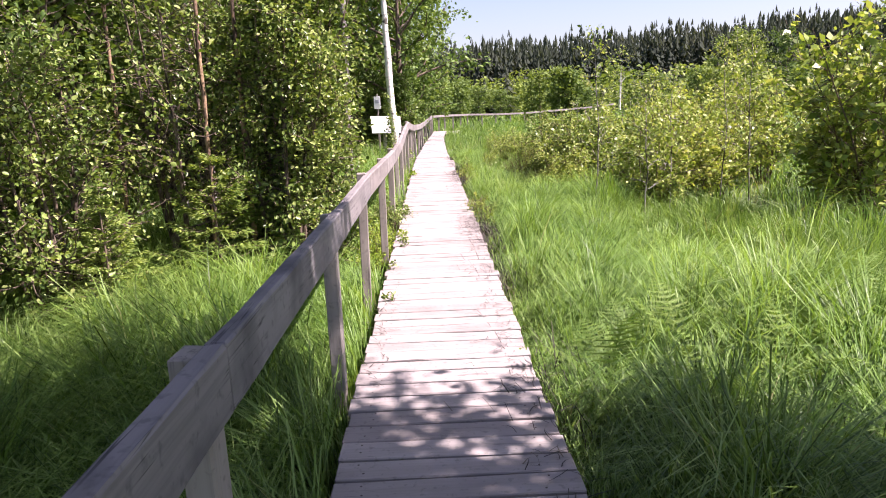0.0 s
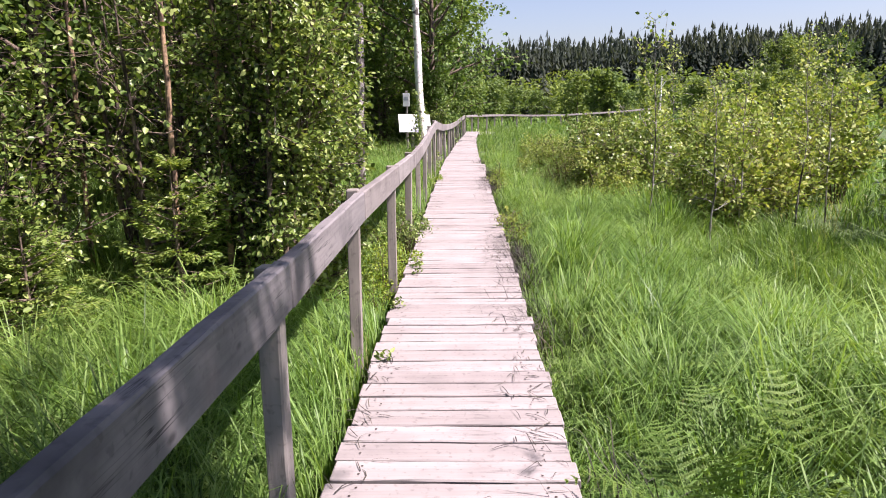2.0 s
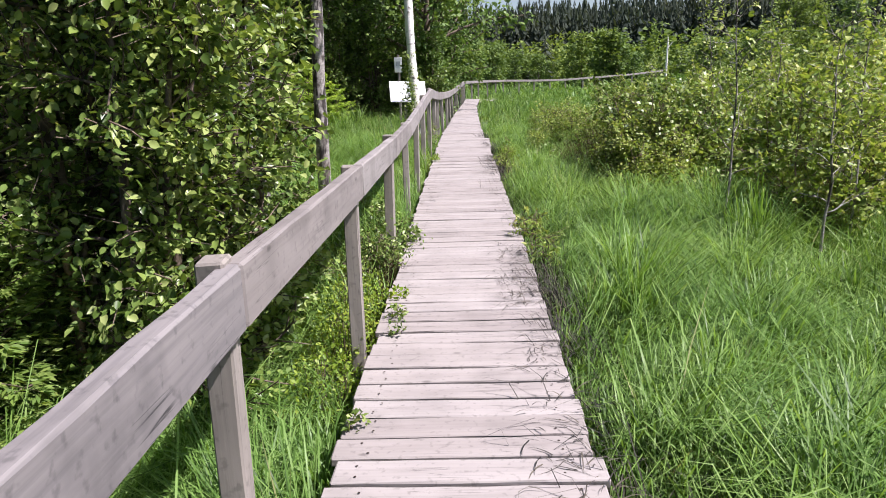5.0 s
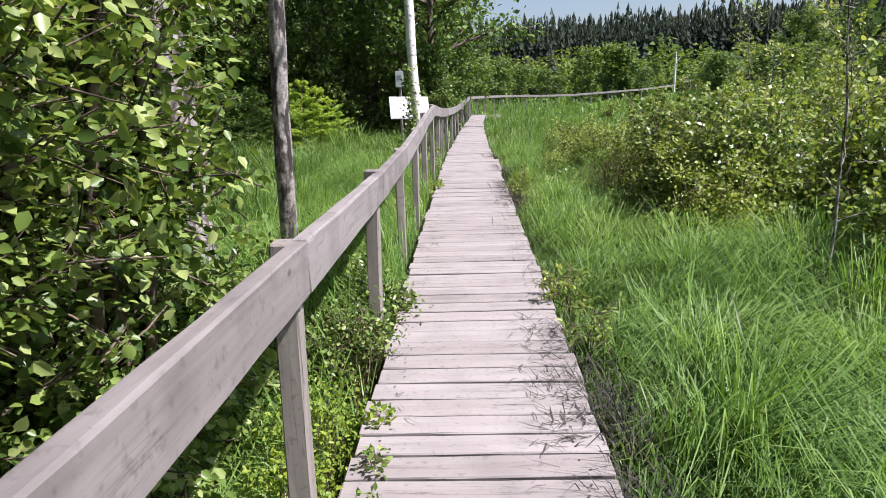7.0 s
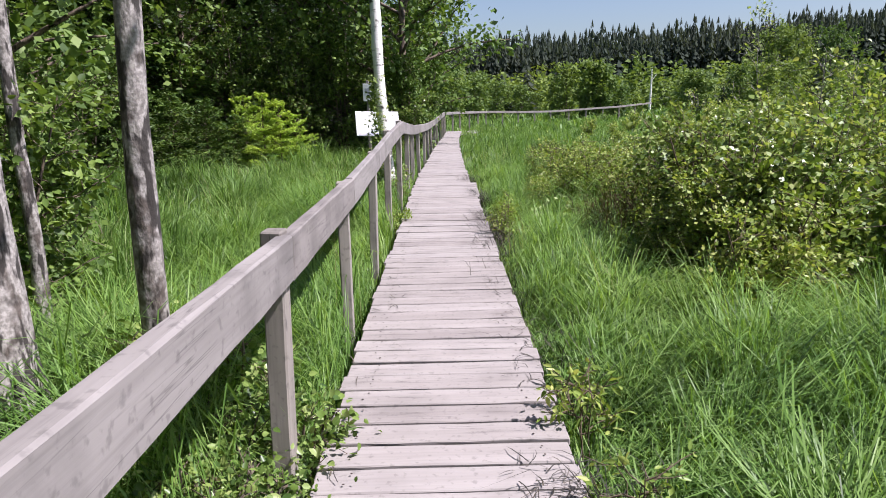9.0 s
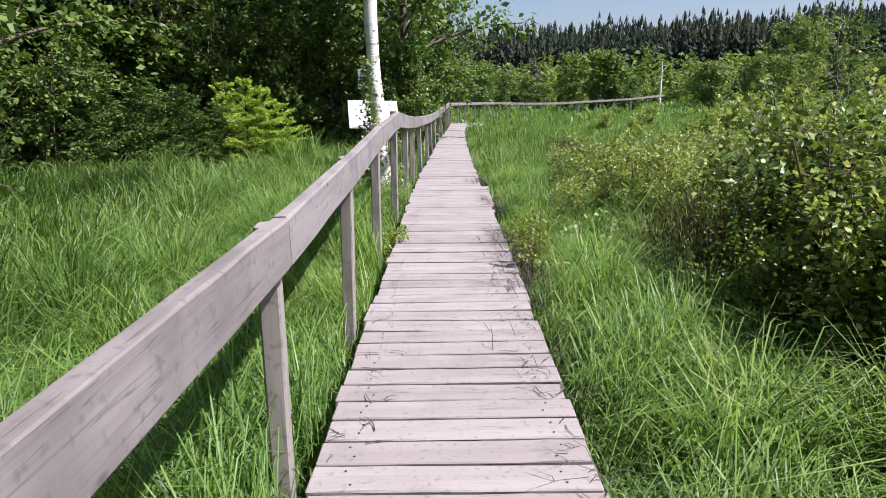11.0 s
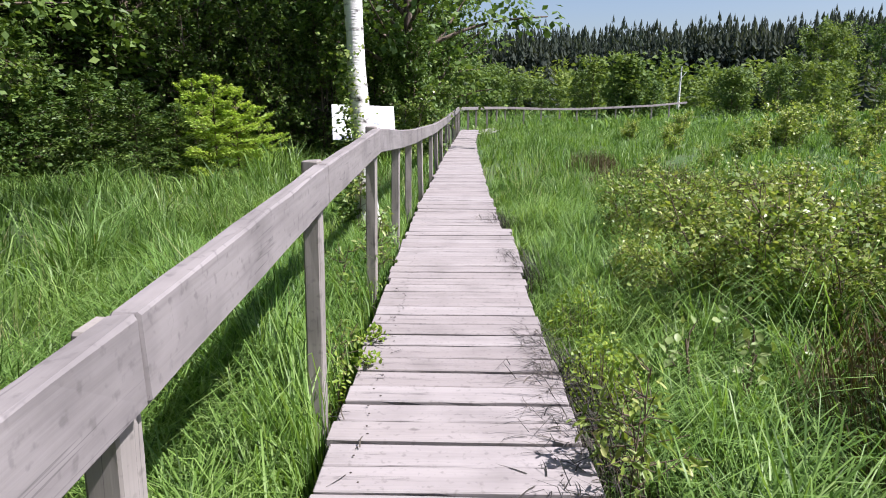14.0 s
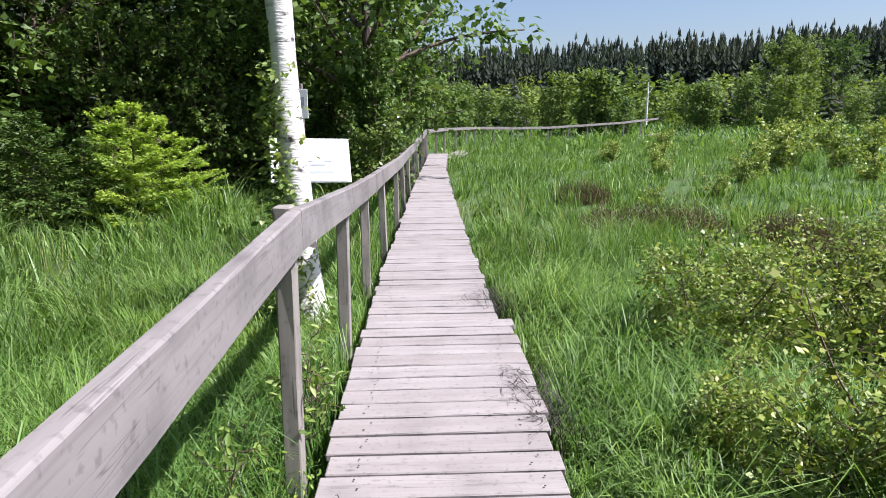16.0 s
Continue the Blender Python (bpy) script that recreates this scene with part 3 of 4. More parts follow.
grass("dry_grass", "pale dry grass blades among the green", (-5, 8, 1, 26), 900, 7, 0.66, 0.005, 0.12, GRASS_PALE, flop=0.7)

# ---- shrubs of the bog ----
def bush_model(name, label, h, r, stems, limbs, twigs, leaves, leaf, leaf_mat, width=0.62, simple=False):
    st = []
    for k in range(stems):
        az, out = k * 2.4 + rng.normal() * 0.4, r * rng.uniform(0.2, 0.75)
        hh = h * rng.choice([0.5, 0.7, 0.85, 1.0, 1.18])
        p = curve_path((math.cos(az) * 0.08, math.sin(az) * 0.08, 0), (math.cos(az) * out, math.sin(az) * out, hh), math.hypot(hh, out), 7, 0.07, 0.02)
        st.append((p, np.linspace(0.008 + 0.004 * h, 0.003, 8)))
    wood, at, way, size = woody(st, limbs, r * 0.55, twigs, r * 0.28, leaves, leaf, 0.14, 0.7, lambda u: 1.0 - 0.65 * u, spread=0.035)
    v, f = leaf_cloud(at, way, size, width, 0.15, simple)
    return plant(name, label, "shrub", wood, TWIG, v, f, leaf_mat, pose(0, 0, -60), "foliage", "stem", 4)


def place(model, spots, label="", group=""):
    """Copies of a model at (x, y, scale, turn); the model itself takes the first spot."""
    made = []
    for k, (x, y, s, a) in enumerate(spots):
        z = float(ground_height(np.array(x), np.array(y))) - 0.02
        m = pose(x, y, z, 0, 0, a) @ Matrix.Scale(s, 4)
        if k == 0:
            ob = model
            made.append((ob, m))
        else:
            ob = copy_thing(model, m)
        if label or group:
            tagged(ob, label, "", group)
    made[0][0].matrix_basis = made[0][1]


bush_a = bush_model("willow_bush", "dense yellow-green leafy bush in the bog", 1.75, 0.95, 11, 7, 7, 8, 0.075, LEAF_WILLOW, 0.66, True)
bush_b = bush_model("willow_bush", "loose green leafy bush in the bog", 1.5, 0.85, 9, 7, 7, 8, 0.075, LEAF_WILLOW, 0.66, True)
bush_c = bush_model("low_bush", "low green leafy shrub beside the boardwalk", 0.95, 0.65, 10, 7, 7, 14, 0.043, LEAF_WILLOW, 0.62, True)
place(bush_a, [(3.2, 9.9, 0.84, 0), (4.1, 11.0, 0.95, 70), (5.1, 12.2, 0.98, 160), (6.0, 9.8, 1.15, 250), (4.7, 14.2, 0.92, 30), (5.7, 8.6, 1.55, 200), (6.6, 13.6, 1.2, 100), (7.4, 11.2, 1.25, 300)], group="bog bushes")
place(bush_b, [(2.55, 11.9, 0.9, 10), (3.4, 13.0, 0.9, 100), (2.75, 13.9, 0.82, 220), (2.8, 12.9, 0.82, 40), (2.95, 14.9, 0.72, 170), (3.6, 15.2, 0.95, 300), (5.0, 16.4, 1.0, 60), (6.6, 17.6, 1.1, 140), (7.0, 15.4, 1.2, 20), (2.85, 17.4, 0.62, 75), (3.8, 17.8, 0.68, 190), (4.7, 18.8, 0.7, 280), (4.0, 12.1, 1.1, 330)], group="bog bushes")
place(bush_c, [(2.0, 16.3, 1.05, 0), (1.75, 18.2, 0.85, 180), (2.6, 18.9, 0.85, 260), (3.6, 19.4, 0.9, 40), (2.0, 12.6, 0.75, 120), (2.35, 12.3, 1.1, 230), (2.2, 13.2, 0.9, 15), (2.15, 11.5, 0.9, 75), (1.5, 16.9, 0.6, 200), (2.9, 18.0, 0.9, 20), (2.4, 15.6, 0.85, 310), (2.85, 16.2, 0.95, 95)], group="low bog bushes")
bush_d = bush_model("low_bush", "low green shrub far out in the bog grass", 0.95, 0.65, 8, 5, 5, 8, 0.085, LEAF_WILLOW, 0.66, True)
place(bush_d, [(8.2, 31.0, 0.85, 0), (9.6, 32.6, 1.15, 50), (10.4, 33.2, 1.2, 150), (12.0, 33.6, 1.05, 250), (7.0, 29.0, 0.6, 300), (5.6, 27.0, 0.5, 10), (14.5, 36, 1.2, 90), (3.9, 25.6, 0.4, 130), (10.6, 30.0, 0.7, 60), (6.4, 32.5, 0.7, 210), (13.5, 40, 1.2, 0), (9.0, 40, 0.9, 120), (16.5, 42, 1.3, 40), (6.5, 38, 0.7, 80)], group="low bog bushes")


def sapling(x, y, h, r, lean, label, leaf_mat=None, leafy=260):
    p = trunk_path(h, lean, 8, 0.08)
    wood, at, way, size = woody([(p, np.linspace(0.014, 0.003, 8))], 16, r, 4, r * 0.5, max(3, leafy // 64), 0.05, 0.3, 0.7, lambda u: 1 - 0.7 * u, spread=0.03)
    v, f = leaf_cloud(at, way, size, 0.7, 0.3)
    return plant("birch_sapling", label, "sapling", wood, BARK_GREY, v, f, leaf_mat or LEAF_WILLOW, pose(x, y, GZ), "foliage", "stem", 5)


sapling(2.3, 9.65, 2.65, 0.42, (0.01, 0.0), "slender young birch with sparse leaves", leafy=420)
sapling(2.75, 8.9, 2.0, 0.3, (0.04, 0.02), "slender young birch with sparse leaves")
sapling(4.9, 17.6, 2.9, 0.6, (-0.04, 0.03), "tall slender birch sapling above the bushes", leafy=420)
for gx, gy, gh in ((3.3, 9.4, 2.1), (4.4, 10.4, 2.5), (5.4, 11.6, 2.7), (3.0, 12.6, 2.0), (4.2, 13.2, 2.3), (5.9, 9.2, 3.0), (6.2, 8.2, 3.3), (3.4, 16.2, 1.7), (5.2, 15.6, 2.2)):
    sapling(gx, gy, gh, 0.34, (float(rng.normal() * 0.03), 0.0), "upright leafy shoot rising above the bushes", leafy=300)
sapling(6.4, 14.8, 3.0, 0.6, (0.05, 0.0), "tall slender birch sapling above the bushes", leafy=420)

# ---- brown heather ----
def heather(x, y, r, h, n=900):
    a, q = rng.uniform(0, 2 * np.pi, n), np.sqrt(rng.random(n)) * r
    px, py = np.cos(a) * q, np.sin(a) * q
    hh = h * (1 - 0.5 * (q / r) ** 2) * rng.uniform(0.5, 1.1, n)
    v1, f1 = blades(px, py, np.zeros(n), hh, np.full(n, 0.007), (rng.uniform(0.1, 0.5, n), a), rng.uniform(0, 0.5, n))
    m = n * 4
    i = rng.integers(0, n, m)
    at = np.column_stack([px[i], py[i], hh[i] * rng.uniform(0.35, 1.0, m)]) + rng.normal(size=(m, 3)) * 0.03
    v2, f2 = leaf_cloud(at, unit(rng.normal(size=(m, 3)) * 0.6 + np.array([0, 0, 1.0])), rng.uniform(0.02, 0.05, m), 0.3, 0, True)
    f2 = np.concatenate([f2[:, [0, 1, 2]], f2[:, [0, 2, 3]]])
    ob = tagged(new("heather_clump"), "brown dry heather clump in the grass", "heather")
    ob.matrix_basis = pose(x, y, GZ)
    tagged(part("stem", raw_mesh("stem", v1, f1, HEATH), ob), kind="stuff")
    tagged(part("foliage", raw_mesh("foliage", v2, f2, HEATH), ob), kind="stuff")
    return ob


for hx, hy, hr, hh in ((2.3, 14.35, 0.8, 1.0), (2.85, 13.7, 0.5, 0.95), (2.9, 16.3, 0.4, 0.7), (3.6, 23.9, 0.8, 0.5), (2.85, 24.2, 0.55, 0.45), (5.0, 23.0, 0.6, 0.5), (4.75, 21.4, 0.6, 0.55), (2.25, 12.9, 0.4, 0.7), (3.1, 27.5, 0.6, 0.5), (-0.66, 8.75, 0.22, 0.55)):
    heather(hx, hy, hr, hh, int(500 + 1300 * hr * hr))

# ---- bracken ferns ----
def fern_frond(length, width):
    """One arching frond: a midrib with paired pinnae, each cut into small lobes."""
    vs, fs = [], []
    n = 12
    s = np.linspace(0, 1, 20)
    mid = np.column_stack([length * 0.72 * s, np.zeros(20), length * (0.95 * s - 0.52 * s ** 2.2)])
    wood, wf = tubes([(mid, np.linspace(0.0045, 0.0012, 20))], 4)
    base = len(wood)
    for k in range(n):
        u = 0.26 + 0.72 * k / (n - 1)
        p = np.array([np.interp(u, s, mid[:, 0]), 0, np.interp(u, s, mid[:, 2])])
        d = unit(np.array([np.interp(min(1, u + 0.03), s, mid[:, 0]) - p[0], 0, np.interp(min(1, u + 0.03), s, mid[:, 2]) - p[2]]))
        ln = rng.uniform(0.85, 1.1) * width * (1 - 0.93 * (k / (n - 1)) ** 1.1) * (0.8 if k == 0 else 1)
        for sgn in (-1, 1):
            w = unit(np.array([0, sgn, 0]) + d * 0.35 + np.array([0, 0, -0.12]))
            vs += [p - d * 0.006, p + w * ln, p + d * 0.012]
            fs.append([base, base + 1, base + 2, base + 2])
            base += 3
            lobes = max(3, int(ln / 0.018))
            for j in range(lobes):
                q = (j + 0.5) / lobes
                c = p + w * ln * q
                l2 = (0.024 * (1 - 0.8 * q) + 0.004) * (0.4 + 0.6 * ln / width)
                for t in (-1, 1):
                    tipp = c + d * t * l2 + w * 0.008
                    vs += [c - w * 0.008, tipp, c + w * 0.008]
                    fs.append([base, base + 1, base + 2, base + 2])
                    base += 3
    return np.concatenate([wood, np.array(vs)]), np.concatenate([wf, np.array(fs)])


FROND = []
for fl, fw in ((0.95, 0.30), (0.85, 0.26), (1.05, 0.32)):
    fv, ff = fern_frond(fl, fw)
    ff3 = np.concatenate([ff[:, [0, 1, 2]], ff[ff[:, 2] != ff[:, 3]][:, [0, 2, 3]]])
    FROND.append(raw_mesh("frond", fv, ff3, FERN))


def fern(x, y, s, n):
    ob = tagged(new("bracken_fern"), "light green bracken fern with feathery fronds in the grass", "fern", "ferns in the grass")
    ob.matrix_basis = pose(x, y, GZ + 0.1) @ Matrix.Scale(s * 0.8, 4)
    for k in range(n):
        part("frond", random.choice(FROND), ob, m=pose(0, 0, 0, random.uniform(-12, 12), random.uniform(-38, 0), k * 360 / n + random.uniform(-25, 25)))


for fx, fy, fs_, fn in ((0.98, 3.75, 0.9, 4), (1.5, 4.0, 0.95, 4), (1.95, 3.55, 0.95, 4), (2.35, 4.4, 1.0, 4), (1.7, 4.75, 0.95, 4), (2.75, 3.9, 1.0, 4), (2.95, 4.9, 1.0, 4), (1.35, 3.1, 0.8, 3), (2.2, 5.2, 0.9, 4), (2.6, 4.75, 1.0, 4), (3.3, 4.3, 1.05, 4), (3.3, 5.4, 1.0, 4), (2.1, 3.95, 0.95, 4), (1.55, 3.45, 0.9, 3), (1.25, 4.3, 0.9, 3), (2.5, 3.4, 0.9, 4)):
    fern(fx, fy, fs_, fn)

# ---- thicket by the railing ----
def thicket(x, y, h, r, label, stems=5, limbs=13, twigs=7, leaves=11, leaf=0.062, low=0.10, bark=None, mat=None, simple=False, group="thicket by the railing"):
    st = []
    for k in range(stems):
        az, out = k * 2.4 + rng.normal() * 0.4, r * rng.uniform(0.1, 0.45)
        hh = h * rng.uniform(0.7, 1.0)
        p = curve_path((math.cos(az) * 0.12, math.sin(az) * 0.12, 0), (math.cos(az) * out, math.sin(az) * out, hh), hh, 8, 0.05, 0.02)
        st.append((p, np.linspace(0.012 + 0.006 * h, 0.005, 9)))
    wood, at, way, size = woody(st, limbs, r * 0.7, twigs, r * 0.3, leaves, leaf, low, 0.45, lambda u: 1.0 - 0.5 * u, spread=0.045)
    v, f = leaf_cloud(at, way, size, 0.72, 0.3, simple)
    return plant("thicket_bush", label, "bush", wood, bark or BARK_BROWN, v, f, mat or LEAF_BUSH, pose(x, y, GZ), "foliage", "stem", 6, group)


thicket(-1.75, 7.4, 3.9, 1.0, "tall leafy green bush with thin brown stems", 6, 17, 8, 17, 0.047, 0.10)
thicket(-1.5, 6.75, 3.3, 0.78, "dense leafy green bush close to the railing", 7, 19, 8, 17, 0.046, 0.10)
thicket(-2.5, 6.9, 3.4, 1.05, "sparse twiggy bush with thin brown stems", 6, 11, 6, 6, 0.055, 0.25)
thicket(-1.32, 7.5, 3.7, 0.58, "dense leafy green bush close to the railing", 6, 17, 8, 16, 0.047, 0.08)
thicket(-3.3, 5.7, 2.5, 1.1, "rounded dense green bush", 6, 15, 8, 15, 0.047)
thicket(-2.7, 8.5, 4.2, 1.1, "tall leafy green bush with thin brown stems", 5, 15, 7, 11)
thicket(-4.3, 6.6, 3.6, 1.2, "tall leafy green bush with thin brown stems", 5, 14, 7, 11)
thicket(-4.2, 4.4, 3.0, 1.2, "rounded dense green bush", 6, 13, 7, 11)
thicket(-3.9, 12.8, 2.2, 1.1, "dark green undergrowth bush at the forest edge", 5, 12, 7, 11, 0.075, 0.08, None, LEAF_TREE, True)
thicket(-3.3, 11.7, 2.0, 0.9, "dark green undergrowth bush at the forest edge", 5, 12, 7, 11, 0.075, 0.08, None, LEAF_TREE)
thicket(-4.6, 12.2, 3.4, 1.3, "dark green undergrowth bush at the forest edge", 5, 13, 7, 11, 0.085, 0.06, None, LEAF_TREE)
thicket(-4.9, 14.6, 2.6, 1.2, "dark green undergrowth bush at the forest edge", 5, 12, 7, 11, 0.08, 0.08, None, LEAF_TREE, True)
thicket(-8.6, 23.8, 2.6, 1.5, "dark green undergrowth bush at the forest edge", 5, 12, 7, 11, 0.11, 0.06, None, LEAF_TREE, True)
thicket(-9.9, 22.0, 3.2, 1.6, "dark green undergrowth bush at the forest edge", 5, 12, 7, 11, 0.11, 0.06, None, LEAF_TREE, True)
thicket(-1.15, 27.4, 1.9, 0.5, "bright green bush beside the railing", 5, 11, 6, 9, 0.09, 0.06, None, None, True)
thicket(-1.15, 28.6, 3.4, 0.95, "dark green undergrowth bush at the forest edge", 6, 14, 8, 12, 0.1, 0.04, None, LEAF_TREE, True)
thicket(-1.0, 31.0, 3.8, 1.0, "dark green undergrowth bush at the forest edge", 6, 14, 8, 12, 0.1, 0.04, None, LEAF_TREE, True)
for ex, ey, eh in ((-6.4, 28.4, 4.8), (-9.6, 27.6, 5.2), (-8.0, 28.2, 5.6), (-4.7, 28.6, 4.6), (-3.2, 28.9, 4.6), (-11.2, 27.0, 5.0)):
    thicket(ex, ey, eh, 1.6, "tall leafy green bush at the forest edge", 5, 14, 8, 12, 0.1, 0.05, None, LEAF_TREE, True, "bushes of the forest edge")
for ex, ey, eh in ((2.6, 13.0, 1.5), (2.65, 13.8, 1.35), (2.65, 12.2, 1.4)):
    thicket(ex, ey, eh, 0.75, "dense dark green bush in the bog grass", 8, 13, 7, 11, 0.055, 0.05, TWIG, LEAF_BUSH, True, "bog bushes")
thicket(-2.1, 29.6, 3.0, 1.0, "dark green undergrowth bush at the forest edge", 5, 12, 7, 11, 0.11, 0.06, None, LEAF_TREE, True)
thicket(-2.0, 33.0, 3.2, 1.1, "dark green undergrowth bush at the forest edge", 5, 12, 7, 11, 0.11, 0.06, None, LEAF_TREE, True)
thicket(-1.35, 8.0, 1.1, 0.55, "low broad-leaved green shrub under the railing", 7, 9, 6, 10, 0.047, 0.1)
thicket(-1.05, 9.7, 0.75, 0.45, "low broad-leaved green shrub under the railing", 7, 7, 6, 8, 0.045, 0.1)
thicket(-0.78, 8.75, 0.5, 0.3, "low broad-leaved green shrub under the railing", 8, 7, 6, 9, 0.032, 0.1)
thicket(-0.70, 9.05, 0.42, 0.28, "low broad-leaved green shrub under the railing", 8, 7, 6, 9, 0.03, 0.1)
thicket(-0.95, 9.3, 0.55, 0.36, "low broad-leaved green shrub under the railing", 8, 7, 6, 9, 0.034, 0.1)
thicket(-0.72, 9.5, 0.55, 0.3, "low broad-leaved green shrub under the railing", 6, 6, 5, 8, 0.04, 0.1)


# ---- spruces ----
def spruce_model(name, label, h, r, whorls, per, needle, mat, z0=0.05, droop=-0.15, dense=26, shape=None):
    """Whorled branches with flat sprays of needles."""
    p = trunk_path(h, (0, 0), 8, 0.01)
    own, at, way = [(p, np.linspace(0.012 + 0.009 * h, 0.004, 8))], [], []
    for k in range(whorls):
        u = (k + 0.5) / whorls
        z = h * (z0 + (1 - z0) * u)
        ln = r * (1 - u) ** 0.85 + 0.06 * r
        for j in range(per):
            az = j * 2 * np.pi / per + k * 0.7 + rng.normal() * 0.3
            d = np.array([math.cos(az), math.sin(az), droop + 0.5 * u + rng.normal() * 0.07])
            bp = curve_path((0, 0, z + rng.normal() * h * 0.022), d, ln * rng.uniform(0.55, 1.2), 4, 0.09, 0.04)
            own.append((bp, np.linspace(0.004 + 0.002 * h, 0.0015, 5)))
            n = int(dense * (0.35 + ln / r))
            q = rng.uniform(0.12, 1.0, n)
            i = np.minimum((q * 4).astype(int), 3)
            base = bp[i] + (bp[i + 1] - bp[i]) * (q * 4 - i)[:, None]
            side = unit(np.cross(d, [0, 0, 1.0]))
            sgn = np.where(rng.random(n) < 0.5, -1.0, 1.0)
            tw = (1.05 - q) * ln * 0.42 * rng.uniform(0.3, 1.0, n)
            at.append(base + side * (sgn * tw)[:, None] + unit(d) * (tw * 0.7)[:, None] + rng.normal(size=(n, 3)) * needle * 0.25)
            way.append(unit(unit(d) * 0.8 + side * sgn[:, None] * 0.7 + rng.normal(size=(n, 3)) * 0.28))
    at, way = np.concatenate(at), np.concatenate(way)
    v, f = leaf_cloud(at, way, needle * rng.uniform(0.7, 1.3, len(at)), 0.34, 0.15, True)
    return plant(name, label, "spruce", [own], BARK_BROWN, v, f, mat, pose(0, 0, -60), "needles", "trunk", 5)


small_spruce = spruce_model("spruce_sapling", "small green spruce sapling under the bushes", 1.5, 0.8, 9, 6, 0.05, NEEDLE_SMALL, 0.06, -0.1, 150)
place(small_spruce, [(-2.0, 6.2, 0.95, 0), (-2.75, 5.6, 0.8, 60)])
bright_spruce = spruce_model("young_spruce", "bright yellow-green young spruce at the forest edge", 2.3, 1.35, 7, 6, 0.075, NEEDLE_BRIGHT, 0.05, 0.05, 260)
place(bright_spruce, [(-4.75, 25.2, 0.9, 0), (-3.95, 25.4, 0.62, 40), (-4.3, 25.1, 0.78, 200), (-5.5, 26.1, 0.88, 100)])
dark_spruce = spruce_model("spruce", "dark green bushy spruce at the forest edge", 3.2, 2.0, 12, 8, 0.14, NEEDLE, 0.02, -0.05, 90)
place(dark_spruce, [(-7.0, 24.8, 0.66, 0), (-6.1, 24.7, 0.6, 80), (-5.4, 24.9, 0.48, 170), (-8.2, 24.2, 0.7, 130), (-9.5, 23.4, 0.75, 250), (-8.6, 25.2, 0.9, 50), (-6.0, 29.0, 1.0, 120), (-10.3, 24.0, 1.1, 10), (-4.8, 31.5, 1.0, 200), (-3.4, 33.5, 0.8, 300), (-2.3, 28.6, 0.6, 30), (-2.2, 31.6, 0.8, 140)])
tall_spruce = spruce_model("tall_spruce", "tall dark spruce in the forest", 13, 2.7, 26, 8, 0.28, NEEDLE, 0.05, -0.3, 56)
place(tall_spruce, [(-9.2, 27.5, 1.0, 0), (-12, 25, 1.1, 90), (-11, 20, 1.0, 200), (-7.5, 31, 1.05, 30), (-8.5, 10.5, 0.9, 60), (-7.0, 5.0, 0.9, 150), (-13, 14.5, 1.1, 10), (-9.5, 1.0, 1.0, 300), (-14, 30, 1.2, 45), (-5.8, 36.0, 1.0, 270)])


# ---- broadleaf trees ----
def tree_model(name, label, h, r0, crown_r, clear, limbs, twigs, leaves, leaf, bark, mat, lean=(0, 0), twig_len=0.8, rise=0.6):
    p = trunk_path(h, lean, 30, 0.025)
    rad = r0 * (1 - np.linspace(0, 1, 30) * 0.85) * rng.uniform(0.93, 1.08, 30)
    rad[:3] *= (1.7, 1.2, 1.05)
    wood, at, way, size = woody([(p, rad)], limbs, crown_r, twigs, twig_len, leaves, leaf, clear, rise, lambda u: 0.55 + 0.75 * math.sin(math.pi * min(1, u * 0.9 + 0.12)), spread=0.13, twig_wood=False)
    v, f = leaf_cloud(at, way, size, 0.7, 0.35, True)
    return plant(name, label, "tree", wood, bark, v, f, mat, pose(0, 0, -60), "crown", "trunk", 10)


forest_tree = tree_model("alder_tree", "dark green broadleaf tree of the forest edge", 9.5, 0.13, 3.0, 0.10, 36, 13, 16, 0.18, BARK_BROWN, LEAF_TREE)
place(forest_tree, [(-1.25, 29.2, 1.1, 0), (-1.2, 34.5, 0.95, 210), (-6.4, 14.5, 0.8, 15), (-4.9, 12.6, 0.75, 190), (-3.4, 31.5, 1.05, 80), (-2.4, 35.0, 1.0, 170), (-5.4, 33.0, 1.1, 260), (-9.5, 22.5, 1.0, 30), (-8.6, 17.5, 0.9, 120), (-7.2, 13.0, 0.85, 200), (-5.4, 10.4, 0.8, 310), (-5.2, 7.6, 0.75, 45), (-6.2, 3.0, 0.8, 140),
                    (-10.8, 12.0, 1.1, 75), (-12.5, 18.0, 1.2, 10), (-8.0, 28.8, 1.1, 230), (-3.0, 40.0, 1.0, 300), (-1.5, 45.0, 0.9, 20), (-6.0, 41.0, 1.1, 110), (-7.5, -1.0, 1.0, 60), (-11, -2.0, 1.1, 0)], group="forest edge trees")

